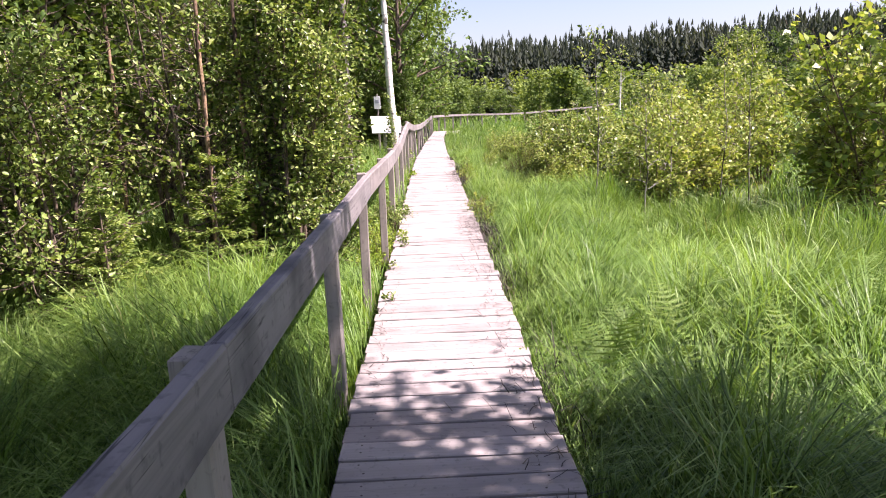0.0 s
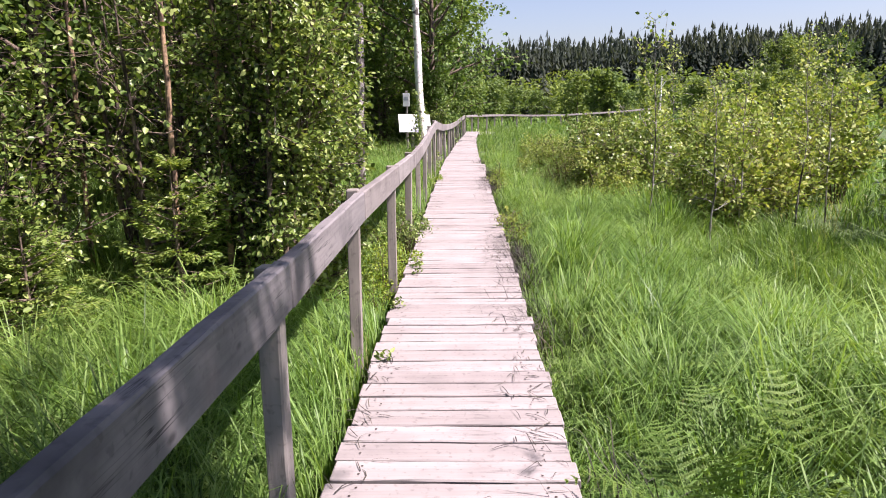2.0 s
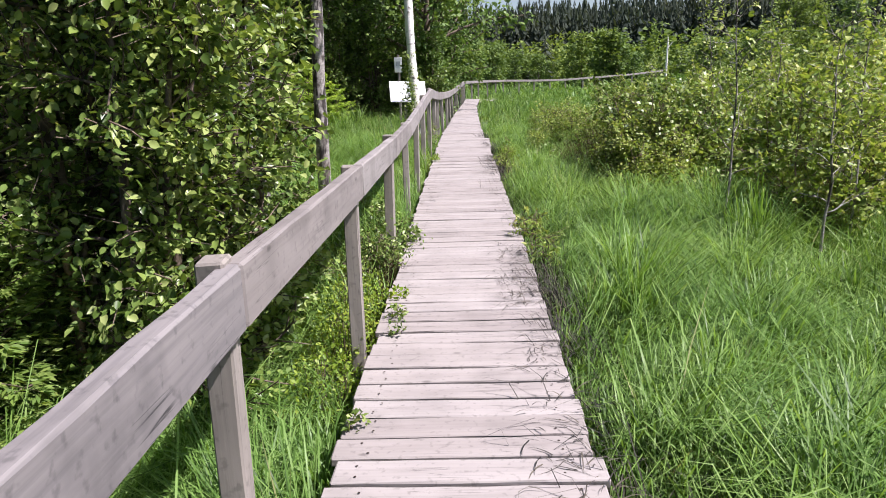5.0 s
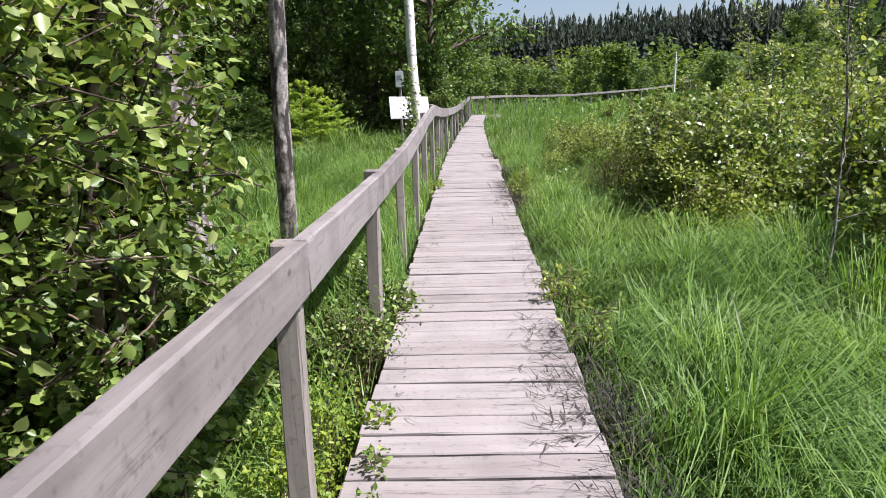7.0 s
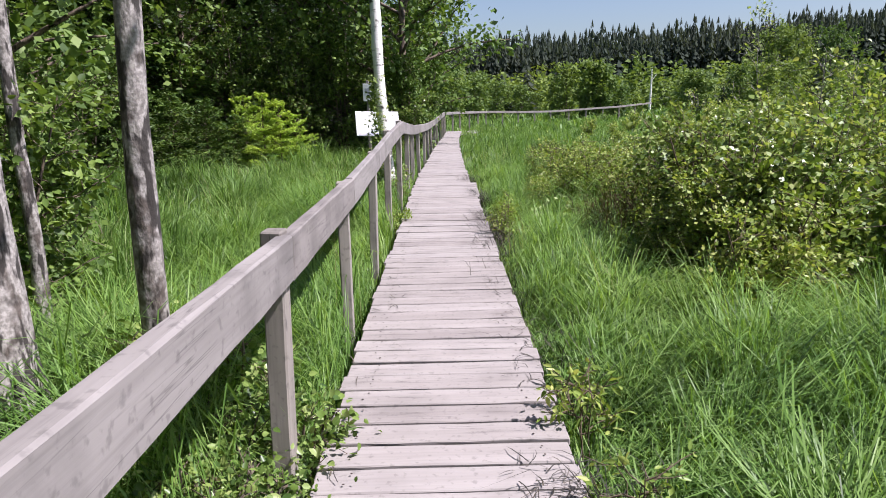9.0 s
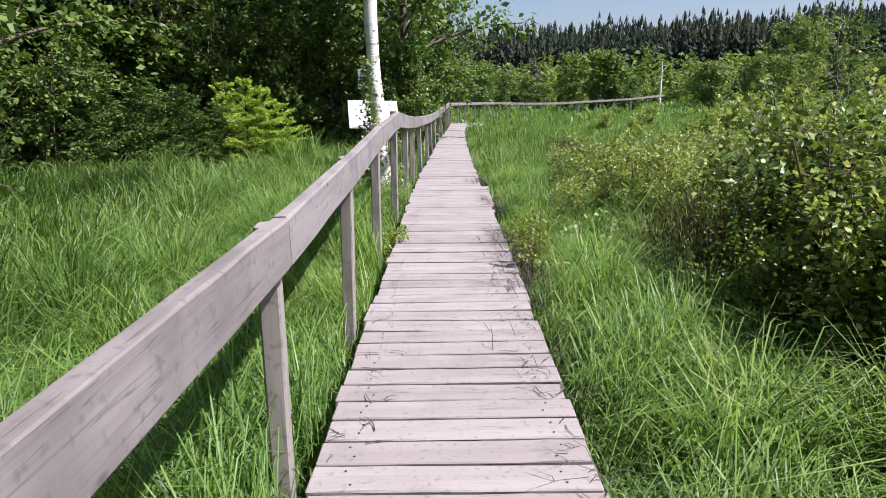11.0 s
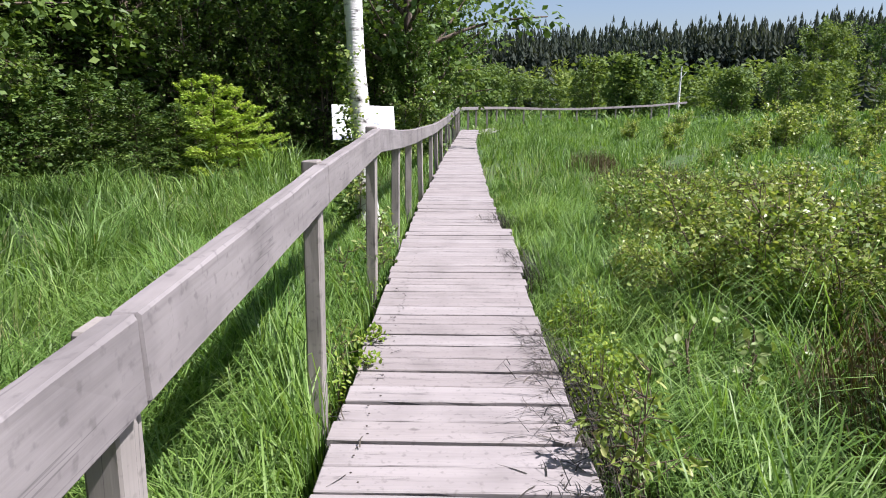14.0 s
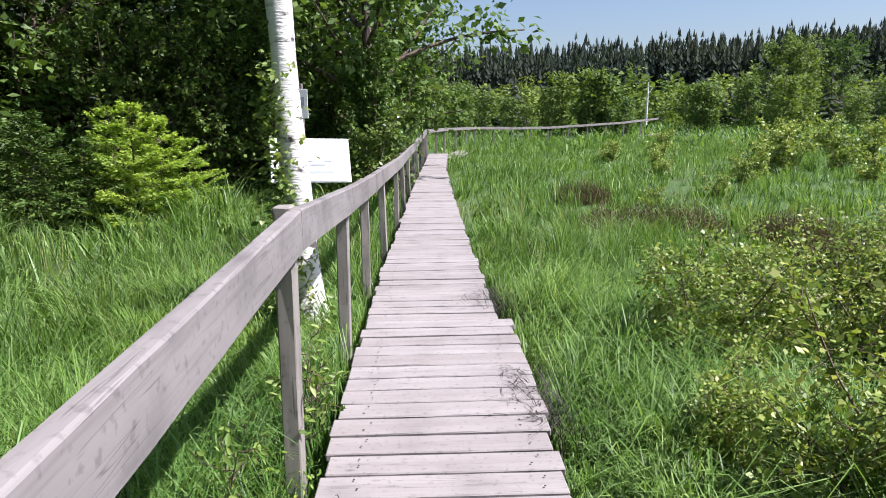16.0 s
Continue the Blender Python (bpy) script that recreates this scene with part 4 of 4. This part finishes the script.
birch = tree_model("birch_tree", "white-barked birch leaning beside the railing", 11, 0.118, 2.2, 0.5, 26, 11, 20, 0.11, BARK_BIRCH, LEAF_TREE, (-0.036, 0.02))
place(birch, [(-0.98, 19.2, 1.0, 0)])
n_ivy = 1100
ivy_a, ivy_z = rng.normal(size=n_ivy) * 0.7 + 3.75, 0.2 + 2.0 * rng.random(n_ivy) ** 1.2
ivy_r = 0.13 + np.abs(rng.normal(size=n_ivy)) * 0.10 * (1.3 - 0.35 * ivy_z)
ivy_v, ivy_f = leaf_cloud(np.column_stack([ivy_r * np.cos(ivy_a) - 0.036 * ivy_z, ivy_r * np.sin(ivy_a) + 0.02 * ivy_z, ivy_z]), np.column_stack([np.cos(ivy_a), np.sin(ivy_a), 0.3 * np.ones(n_ivy)]) + rng.normal(size=(n_ivy, 3)) * 0.5, rng.uniform(0.035, 0.075, n_ivy), 0.7, 0.3)
part("ivy", raw_mesh("ivy", ivy_v, ivy_f, LEAF_BUSH), birch, "green leaves climbing the trunk")
shade_birch = tree_model("birch_tree", "leafy birch casting dappled shade on the boardwalk", 12, 0.09, 1.7, 0.46, 24, 11, 16, 0.19, BARK_BIRCH, LEAF_TREE, (0, 0))
place(shade_birch, [(3.0, 0.85, 1.0, 0), (3.6, 0.9, 0.72, 120), (4.3, -0.3, 1.05, 250), (2.7, -1.2, 1.0, 60)])
# birches added out of view on the right, to shade grass and planks
high_birch = tree_model("birch_tree", "tall unseen birch whose high crown shades the left grass", 13.5, 0.10, 1.7, 0.58, 22, 11, 16, 0.19, BARK_BIRCH, LEAF_TREE)
place(high_birch, [(3.1, 0.7, 1.0, 0), (2.4, 0.0, 1.0, 90), (3.2, 1.6, 1.0, 200)])
low_birch = tree_model("birch_tree", "unseen birch with low branches, shading the boardwalk's start", 7, 0.07, 1.15, 0.16, 24, 9, 14, 0.13, BARK_BIRCH, LEAF_TREE)
place(low_birch, [(3.7, 1.0, 1.0, 0), (3.1, -0.3, 0.8, 150), (3.75, 1.15, 1.0, 210), (3.2, 1.75, 0.9, 20)])
grey_tree = tree_model("rowan_tree", "grey slender tree trunk with pale lichen beside the railing", 8, 0.066, 1.5, 0.5, 16, 9, 12, 0.09, BARK_GREY, LEAF_TREE, (0.03, 0.0))
place(grey_tree, [(-1.21, 9.6, 1.0, 0)])
old_tree = tree_model("old_birch_tree", "thick rough grey trunk with cracked bark by the thicket", 10, 0.14, 2.2, 0.45, 18, 9, 14, 0.075, BARK_GREY, LEAF_TREE, (-0.06, 0.02))
place(old_tree, [(-1.72, 9.5, 1.0, 0)])
pole_tree = tree_model("young_birch_tree", "slender grey-barked young trunk in the thicket", 8, 0.055, 1.5, 0.3, 14, 9, 12, 0.10, BARK_GREY, LEAF_TREE, (0.0, 0.0))
place(pole_tree, [(-2.75, 11.4, 1.0, 0), (-3.5, 12.6, 1.1, 100), (-4.1, 11.2, 1.1, 200), (-4.6, 13.6, 1.1, 300), (-3.3, 10.2, 1.0, 50)])
pine_stem = tree_model("young_pine_tree", "slender reddish-brown stem in the thicket", 7, 0.026, 1.0, 0.55, 10, 7, 9, 0.08, BARK_PINE, LEAF_TREE, (0.02, 0.0))
place(pine_stem, [(-2.12, 6.45, 1.0, 0), (-1.82, 6.75, 1.1, 90), (-3.4, 7.5, 1.1, 40)])


# ---- information board ----
def board(name, sx, sy, sz, mat, parent, m, label="", bevel=0.004):
    return part(name, box_mesh(name, sx, sy, sz, mat, bevel), parent, label, m)


def build_info_board():
    ob = tagged(new("information_board"), "sun-bleached white information board on a wooden post", "information board")
    ob.matrix_basis = pose(-1.47, 22.55, GZ, 0, 0, 15)
    board("post", 0.10, 0.10, 1.30, POST_WOOD, ob, pose(-0.05, 0.09, 0.55))
    panel = board("panel", 0.98, 0.025, 0.60, PANEL_WHITE, ob, pose(0, 0, 1.26, -28, 2, 0), "faded white printed panel")
    for k in range(4):
        board("text_bar", 0.10 + 0.05 * (k % 3), 0.004, 0.02, PRINT_GREY, panel, pose(-0.18 + 0.13 * k, -0.0155, -0.06 + 0.05 * (k % 2), 0, 0, 0), "", 0)
    board("print_band", 0.90, 0.004, 0.05, PRINT_LILAC, panel, pose(0, -0.0155, -0.262), "", 0)
    board("text_bar", 0.30, 0.004, 0.03, PRINT_GREY, panel, pose(0.12, -0.0155, -0.16), "", 0)
    sign = tagged(new("small_sign"), "small pale sign plate on a thin post", "sign")
    sign.matrix_basis = pose(-1.85, 24.2, GZ, 0, 0, -5)
    board("post", 0.06, 0.06, 2.3, POST_WOOD, sign, pose(0, 0.042, 1.12))
    plate = board("plate", 0.22, 0.015, 0.42, PANEL_WHITE, sign, pose(0, 0, 1.98))
    board("print", 0.12, 0.004, 0.12, PRINT_GREY, plate, pose(0, -0.0102, 0.04), "", 0)


build_info_board()


# ---- far trees and forest ----
def replicate(v, f, x, y, s, turn, tall):
    n = len(x)
    c, si = np.cos(turn), np.sin(turn)
    vv = np.empty((n, len(v), 3), np.float32)
    vv[:, :, 0] = (v[None, :, 0] * c[:, None] - v[None, :, 1] * si[:, None]) * s[:, None] + x[:, None]
    vv[:, :, 1] = (v[None, :, 0] * si[:, None] + v[None, :, 1] * c[:, None]) * s[:, None] + y[:, None]
    vv[:, :, 2] = v[None, :, 2] * (s * tall)[:, None] + ground_height(x, y)[:, None]
    ff = f[None] + (np.arange(n) * len(v))[:, None, None]
    return vv.reshape(-1, 3), ff.reshape(-1, f.shape[1])


def crown_points(n, h, r, base, cone):
    u = rng.random(n) ** 0.9
    a = rng.uniform(0, 2 * np.pi, n)
    prof = (1 - u) ** 0.8 if cone else np.sin(np.pi * np.clip(u * 0.85 + 0.12, 0, 1)) ** 0.7
    q = r * prof * np.sqrt(rng.uniform(0.25, 1.0, n)) * (1 + 0.25 * np.sin(a * 3 + u * 9))
    at = np.column_stack([np.cos(a) * q, np.sin(a) * q, h * (base + (1 - base) * u)])
    way = np.column_stack([np.cos(a), np.sin(a), np.full(n, -0.1 if cone else 0.2)]) + rng.normal(size=(n, 3)) * 0.5
    return at, unit(way)


def far_wood(name, label, count, h, r, base, clumps, leaf, mat, xs, ys, tall=(0.75, 1.25), width=0.7):
    vs, fs, off = [], [], 0
    for k in range(4):
        at, way = crown_points(clumps, h, r, base, False)
        v, f = leaf_cloud(at, way, leaf * rng.uniform(0.6, 1.3, clumps), width, 0.2, True)
        n = count // 4
        x, y = xs(n), ys(n)
        a, b = replicate(v, f, x, y, rng.uniform(0.5, 1.3, n), rng.uniform(0, 6.28, n), rng.uniform(*tall, n))
        vs.append(a)
        fs.append(b + off)
        off += len(a)
    return tagged(new(name, raw_mesh(name, np.concatenate(vs), np.concatenate(fs), mat)), label, "trees", kind="stuff")


def conifer(h, r, tiers, points=9):
    """A far spruce: many small drooping boughs round the stem, narrowing to a pointed top."""
    v, f = [], []
    for k in range(tiers):
        u = (k + rng.uniform(-0.3, 0.3)) / tiers
        z, rad = h * (0.06 + 0.9 * max(u, 0)), r * max(0.02, 1 - u) ** 0.8 + 0.12
        for j in range(points):
            a = (j + rng.uniform(-0.4, 0.4)) * 2 * math.pi / points + k * 1.3
            q, w = rad * rng.uniform(0.7, 1.25), 3.0 / points
            n0 = len(v)
            v += [(0, 0, z + h * 0.075), (q * math.cos(a - w * 0.7), q * math.sin(a - w * 0.7), z - 0.02 * h * rng.uniform(0.2, 1.6)),
                  (q * 1.15 * math.cos(a), q * 1.15 * math.sin(a), z - 0.035 * h * rng.uniform(0.4, 1.6)), (q * math.cos(a + w * 0.7), q * math.sin(a + w * 0.7), z - 0.02 * h * rng.uniform(0.2, 1.6))]
            f += [(n0, n0 + 1, n0 + 2), (n0, n0 + 2, n0 + 3)]
    return np.array(v), np.array(f)


def conifer_forest():
    vs, fs, off = [], [], 0
    for k in range(5):
        v, f = conifer(16.6 + 0.6 * k, rng.uniform(1.7, 2.4), 8, 5)
        n = 800
        x, y = rng.uniform(-40, 215, n), 205 + 70 * rng.random(n) ** 1.4
        a, b = replicate(v, f, x, y, rng.uniform(0.68, 1.1, n), rng.uniform(0, 6.28, n), rng.uniform(0.85, 1.12, n))
        vs.append(a)
        fs.append(b + off)
        off += len(a)
    return tagged(new("far_conifer_forest", raw_mesh("far_conifer_forest", np.concatenate(vs), np.concatenate(fs), NEEDLE_HAZED)), "dark conifer forest on the far hillside", "trees", kind="stuff")


conifer_forest()


def near_forest():
    """Spruces that close the forest behind its edge."""
    vs, fs, off = [], [], 0
    for k in range(3):
        v, f = conifer(14 + k, 2.6, 9, 9)
        n = 60
        x, y = rng.uniform(-34, -15, n), rng.uniform(-15, 60, n)
        extra = rng.random(n) < 0.25
        x, y = np.where(extra, rng.uniform(-15, -6, n), x), np.where(extra, rng.uniform(38, 62, n), y)
        a, b = replicate(v, f, x, y, rng.uniform(0.8, 1.2, n), rng.uniform(0, 6.28, n), rng.uniform(0.85, 1.15, n))
        vs.append(a)
        fs.append(b + off)
        off += len(a)
    return tagged(new("forest", raw_mesh("forest", np.concatenate(vs), np.concatenate(fs), NEEDLE_HAZED)), "dark spruce forest behind the edge trees", "trees", kind="stuff")


near_forest()


def far_spruces():
    """Dark young spruces scattered through the far birch wood."""
    v, f = conifer(6.0, 1.5, 10, 7)
    n = 90
    x, y = rng.uniform(-15, 95, n), rng.uniform(80, 150, n)
    a, b = replicate(v, f, x, y, rng.uniform(0.5, 1.15, n), rng.uniform(0, 6.28, n), rng.uniform(0.8, 1.1, n))
    tagged(new("far_spruces", raw_mesh("far_spruces", a, b, NEEDLE_HAZED)), "dark young spruces among the far birches", "trees", kind="stuff")


far_spruces()
far_wood("far_birch_wood", "light green young birch wood beyond the bog", 560, 4.5, 1.7, 0.02, 150, 0.6, LEAF_FAR, lambda n: rng.uniform(-25, 130, n), lambda n: rng.uniform(85, 165, n))
young = tree_model("young_birch", "young light green birch at the far edge of the bog", 3.3, 0.04, 0.95, 0.03, 24, 7, 8, 0.24, BARK_BROWN, LEAF_FAR, twig_len=0.5)
place(young, [(float(rng.uniform(-9, 34)), float(rng.uniform(62, 88)), float(rng.uniform(0.6, 1.3)), float(rng.uniform(0, 360))) for _ in range(50)], group="young birches beyond the bog")

far_tree = tree_model("broadleaf_tree", "large round-crowned green tree beyond the bog", 10, 0.16, 3.2, 0.08, 34, 12, 12, 0.34, BARK_BROWN, LEAF_FAR, twig_len=1.1)
place(far_tree, [(36.6, 84, 0.82, 0), (38.8, 86, 0.8, 90), (46, 90, 0.85, 200), (53, 86, 0.75, 300), (41, 100, 0.6, 30)], group="far trees")

snag = tagged(new("dead_tree"), "bare pale dead birch trunk beyond the bog", "dead tree")
snag.matrix_basis = pose(24.4, 90, GZ)
sv, sf = tubes([(trunk_path(4.9, (0.01, 0), 8, 0.02), np.linspace(0.17, 0.06, 8)), (np.array([[0, 0, 3.4], [0.7, 0, 4.3]]), np.array([0.06, 0.03]))], 6)
part("trunk", raw_mesh("trunk", sv, sf, BARK_BIRCH, True), snag)

# ---- small plants at the boardwalk's edges ----
def clump(name, label, x, y, r, h, n, leaf, mat, z=GZ, width=0.6):
    a, q = rng.uniform(0, 2 * np.pi, n), np.sqrt(rng.random(n)) * r
    at = np.column_stack([np.cos(a) * q, np.sin(a) * q, h * rng.uniform(0.1, 1.0, n) * (1 - 0.6 * (q / r) ** 2)])
    v, f = leaf_cloud(at, unit(rng.normal(size=(n, 3)) + np.array([0, 0, 0.6])), leaf * rng.uniform(0.6, 1.3, n), width, 0.1)
    st = [(np.array([[at[i, 0] * 0.5, at[i, 1] * 0.5, 0], at[i] * [0.8, 0.8, 0.5], at[i]]), np.array([0.003, 0.0025, 0.001])) for i in range(0, n, 12)]
    ob = plant(name, label, "plant", [st], TWIG, v, f, mat, pose(x, y, z), "foliage", "stem", 3)
    for kid in ob.children:
        tagged(kid, kind="stuff")
    return ob


for bx, by, br, bh, bn in ((-0.70, 7.9, 0.28, 0.58, 1700), (-0.68, 7.4, 0.28, 0.52, 1600), (-0.7, 6.9, 0.25, 0.45, 900), (-0.66, 8.3, 0.2, 0.5, 500), (-0.66, 16.6, 0.2, 0.5, 350), (0.74, 14.95, 0.24, 0.56, 1900), (0.85, 16.1, 0.25, 0.5, 900), (-0.62, 14.9, 0.16, 0.45, 260)):
    clump("bilberry_clump", "bright yellow-green bilberry clump at the boardwalk edge", bx, by, br, bh, bn, 0.026, BILBERRY)


def shoot(x, y, h, lean, label="small leafy shoot added to cast leaf shadows on the planks", leafy=4, leaf=0.05):
    st = [(curve_path((0, 0, 0), (lean * rng.uniform(0.4, 1.2), rng.normal() * 0.25, 1), h * rng.uniform(0.75, 1.05), 5, 0.08), np.linspace(0.005, 0.002, 6)) for _ in range(2)]
    wood, at, way, size = woody(st, 6, 0.16, 2, 0.1, leafy, leaf, 0.45, 0.5, spread=0.015)
    v, f = leaf_cloud(at, way, size, 0.42, 0.25)
    plant("willow_shoot", label, "shrub", wood, TWIG, v, f, LEAF_WILLOW, pose(x, y, GZ), "foliage", "stem", 4, "shoots at the boardwalk edge")


# added shoots, here only to throw leaf-shaped shadows onto the planks
for sx, sy, sh in ((0.68, 9.05, 0.5), (0.64, 9.68, 0.6), (0.68, 9.78, 0.55), (0.66, 13.9, 0.74), (0.72, 14.02, 0.7)):
    shoot(sx, sy, sh, -0.12, leafy=5, leaf=0.05)
for sx, sy, sh in ((-0.72, 16.75, 0.95), (-0.80, 16.2, 0.7), (-0.70, 17.2, 0.6), (-0.68, 15.2, 0.5), (-1.05, 18.75, 1.2), (-1.2, 19.4, 1.1)):
    shoot(sx, sy, sh, 0.1, "leafy green weed growing by the railing")


# ---- litter and sprouts on the planks ----
def build_litter():
    vs, fs, base = [], [], 0
    # real stalks, whose dark colour also stands in for shade along the edge
    for x0, x1, y0, y1, n in ((0.30, 0.54, 5.6, 7.2, 90), (0.24, 0.54, 7.7, 9.3, 230), (0.28, 0.54, 13.4, 14.5, 120), (0.36, 0.54, 14.8, 15.6, 90), (-0.48, -0.34, 3.6, 5.2, 40), (0.30, 0.53, 2.2, 5.4, 110), (0.34, 0.54, 17.0, 17.8, 60), (0.38, 0.54, 10.0, 13.0, 70), (-0.49, -0.3, 8.0, 16.5, 60)):
        for _ in range(n):
            c = np.array([x1 - (x1 - x0) * rng.random() ** 1.8 if x1 > 0.4 else rng.uniform(x0, x1), rng.uniform(y0, y1)])
            a, bend, ln = rng.uniform(0, 6.28), rng.normal() * 5, rng.uniform(0.06, 0.2)
            s = np.linspace(0, ln, 4)
            ang = a + bend * s
            p = c + np.cumsum(np.column_stack([np.cos(ang), np.sin(ang)]) * ln / 4, 0)
            side = np.column_stack([-np.sin(ang), np.cos(ang)]) * np.array([1, 0.9, 0.7, 0.2])[:, None] * rng.uniform(0.0016, 0.0035)
            z = 0.006 + 0.02 * rng.random() * np.sin(np.linspace(0.2, 2.9, 4))
            ring = np.concatenate([np.column_stack([p - side, z]), np.column_stack([p + side, z])])
            vs.append(ring)
            fs.append(base + np.array([[0, 1, 5, 4], [1, 2, 6, 5], [2, 3, 7, 6]]))
            base += 8
    tagged(new("grass_litter", raw_mesh("grass_litter", np.concatenate(vs), np.concatenate(fs), LITTER_SHADED)), "dead grass stalks strewn on the planks, darkened for edge shade", "litter", kind="stuff")


build_litter()


def dead_tuft(x, y, r, n, way):
    """A matted tuft of dead grass hanging from the ground over the edge of the planks; plant shade is put into its dark
    colour.
    """
    px, py = rng.normal(size=n) * r * 0.35, rng.uniform(-r, r, n)
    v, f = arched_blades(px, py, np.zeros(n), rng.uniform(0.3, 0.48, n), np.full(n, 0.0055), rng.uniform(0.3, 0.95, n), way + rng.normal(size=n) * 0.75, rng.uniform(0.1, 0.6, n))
    ob = tagged(new("dead_grass_tuft"), "matted dead grass at the boardwalk edge, darkened for plant shade", "grass")
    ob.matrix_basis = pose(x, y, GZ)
    tagged(part("tuft", raw_mesh("tuft", v, f, LITTER_SHADED), ob), kind="stuff")


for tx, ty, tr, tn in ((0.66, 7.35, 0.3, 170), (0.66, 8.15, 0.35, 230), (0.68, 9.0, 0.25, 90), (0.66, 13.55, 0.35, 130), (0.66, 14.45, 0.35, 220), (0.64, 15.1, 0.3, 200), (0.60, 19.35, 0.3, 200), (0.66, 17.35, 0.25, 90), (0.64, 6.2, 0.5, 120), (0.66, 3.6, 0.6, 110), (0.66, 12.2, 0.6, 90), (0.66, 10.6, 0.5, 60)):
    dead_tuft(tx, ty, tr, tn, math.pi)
for wx, wy, wr, wn_ in ((-0.38, 7.62, 0.07, 40), (-0.36, 7.35, 0.06, 34), (-0.42, 8.0, 0.08, 60), (-0.44, 15.0, 0.07, 50), (-0.46, 15.4, 0.08, 60), (-0.40, 5.2, 0.05, 24), (-0.43, 6.3, 0.06, 36)):
    clump("small_weed", "small green weed sprouting between the planks", wx, wy, wr, 0.09, wn_, 0.035, BILBERRY if wn_ > 40 else LEAF_BUSH, 0.0)

for px, py, ph, pr in ((1.3, 14.95, 0.5, 0.3), (1.6, 15.35, 0.52, 0.3)):
    thicket(px, py, ph, pr, "pale broad-leaved willow shoots in the grass", 3, 4, 2, 3, 0.06, 0.3, TWIG, LEAF_PALE)
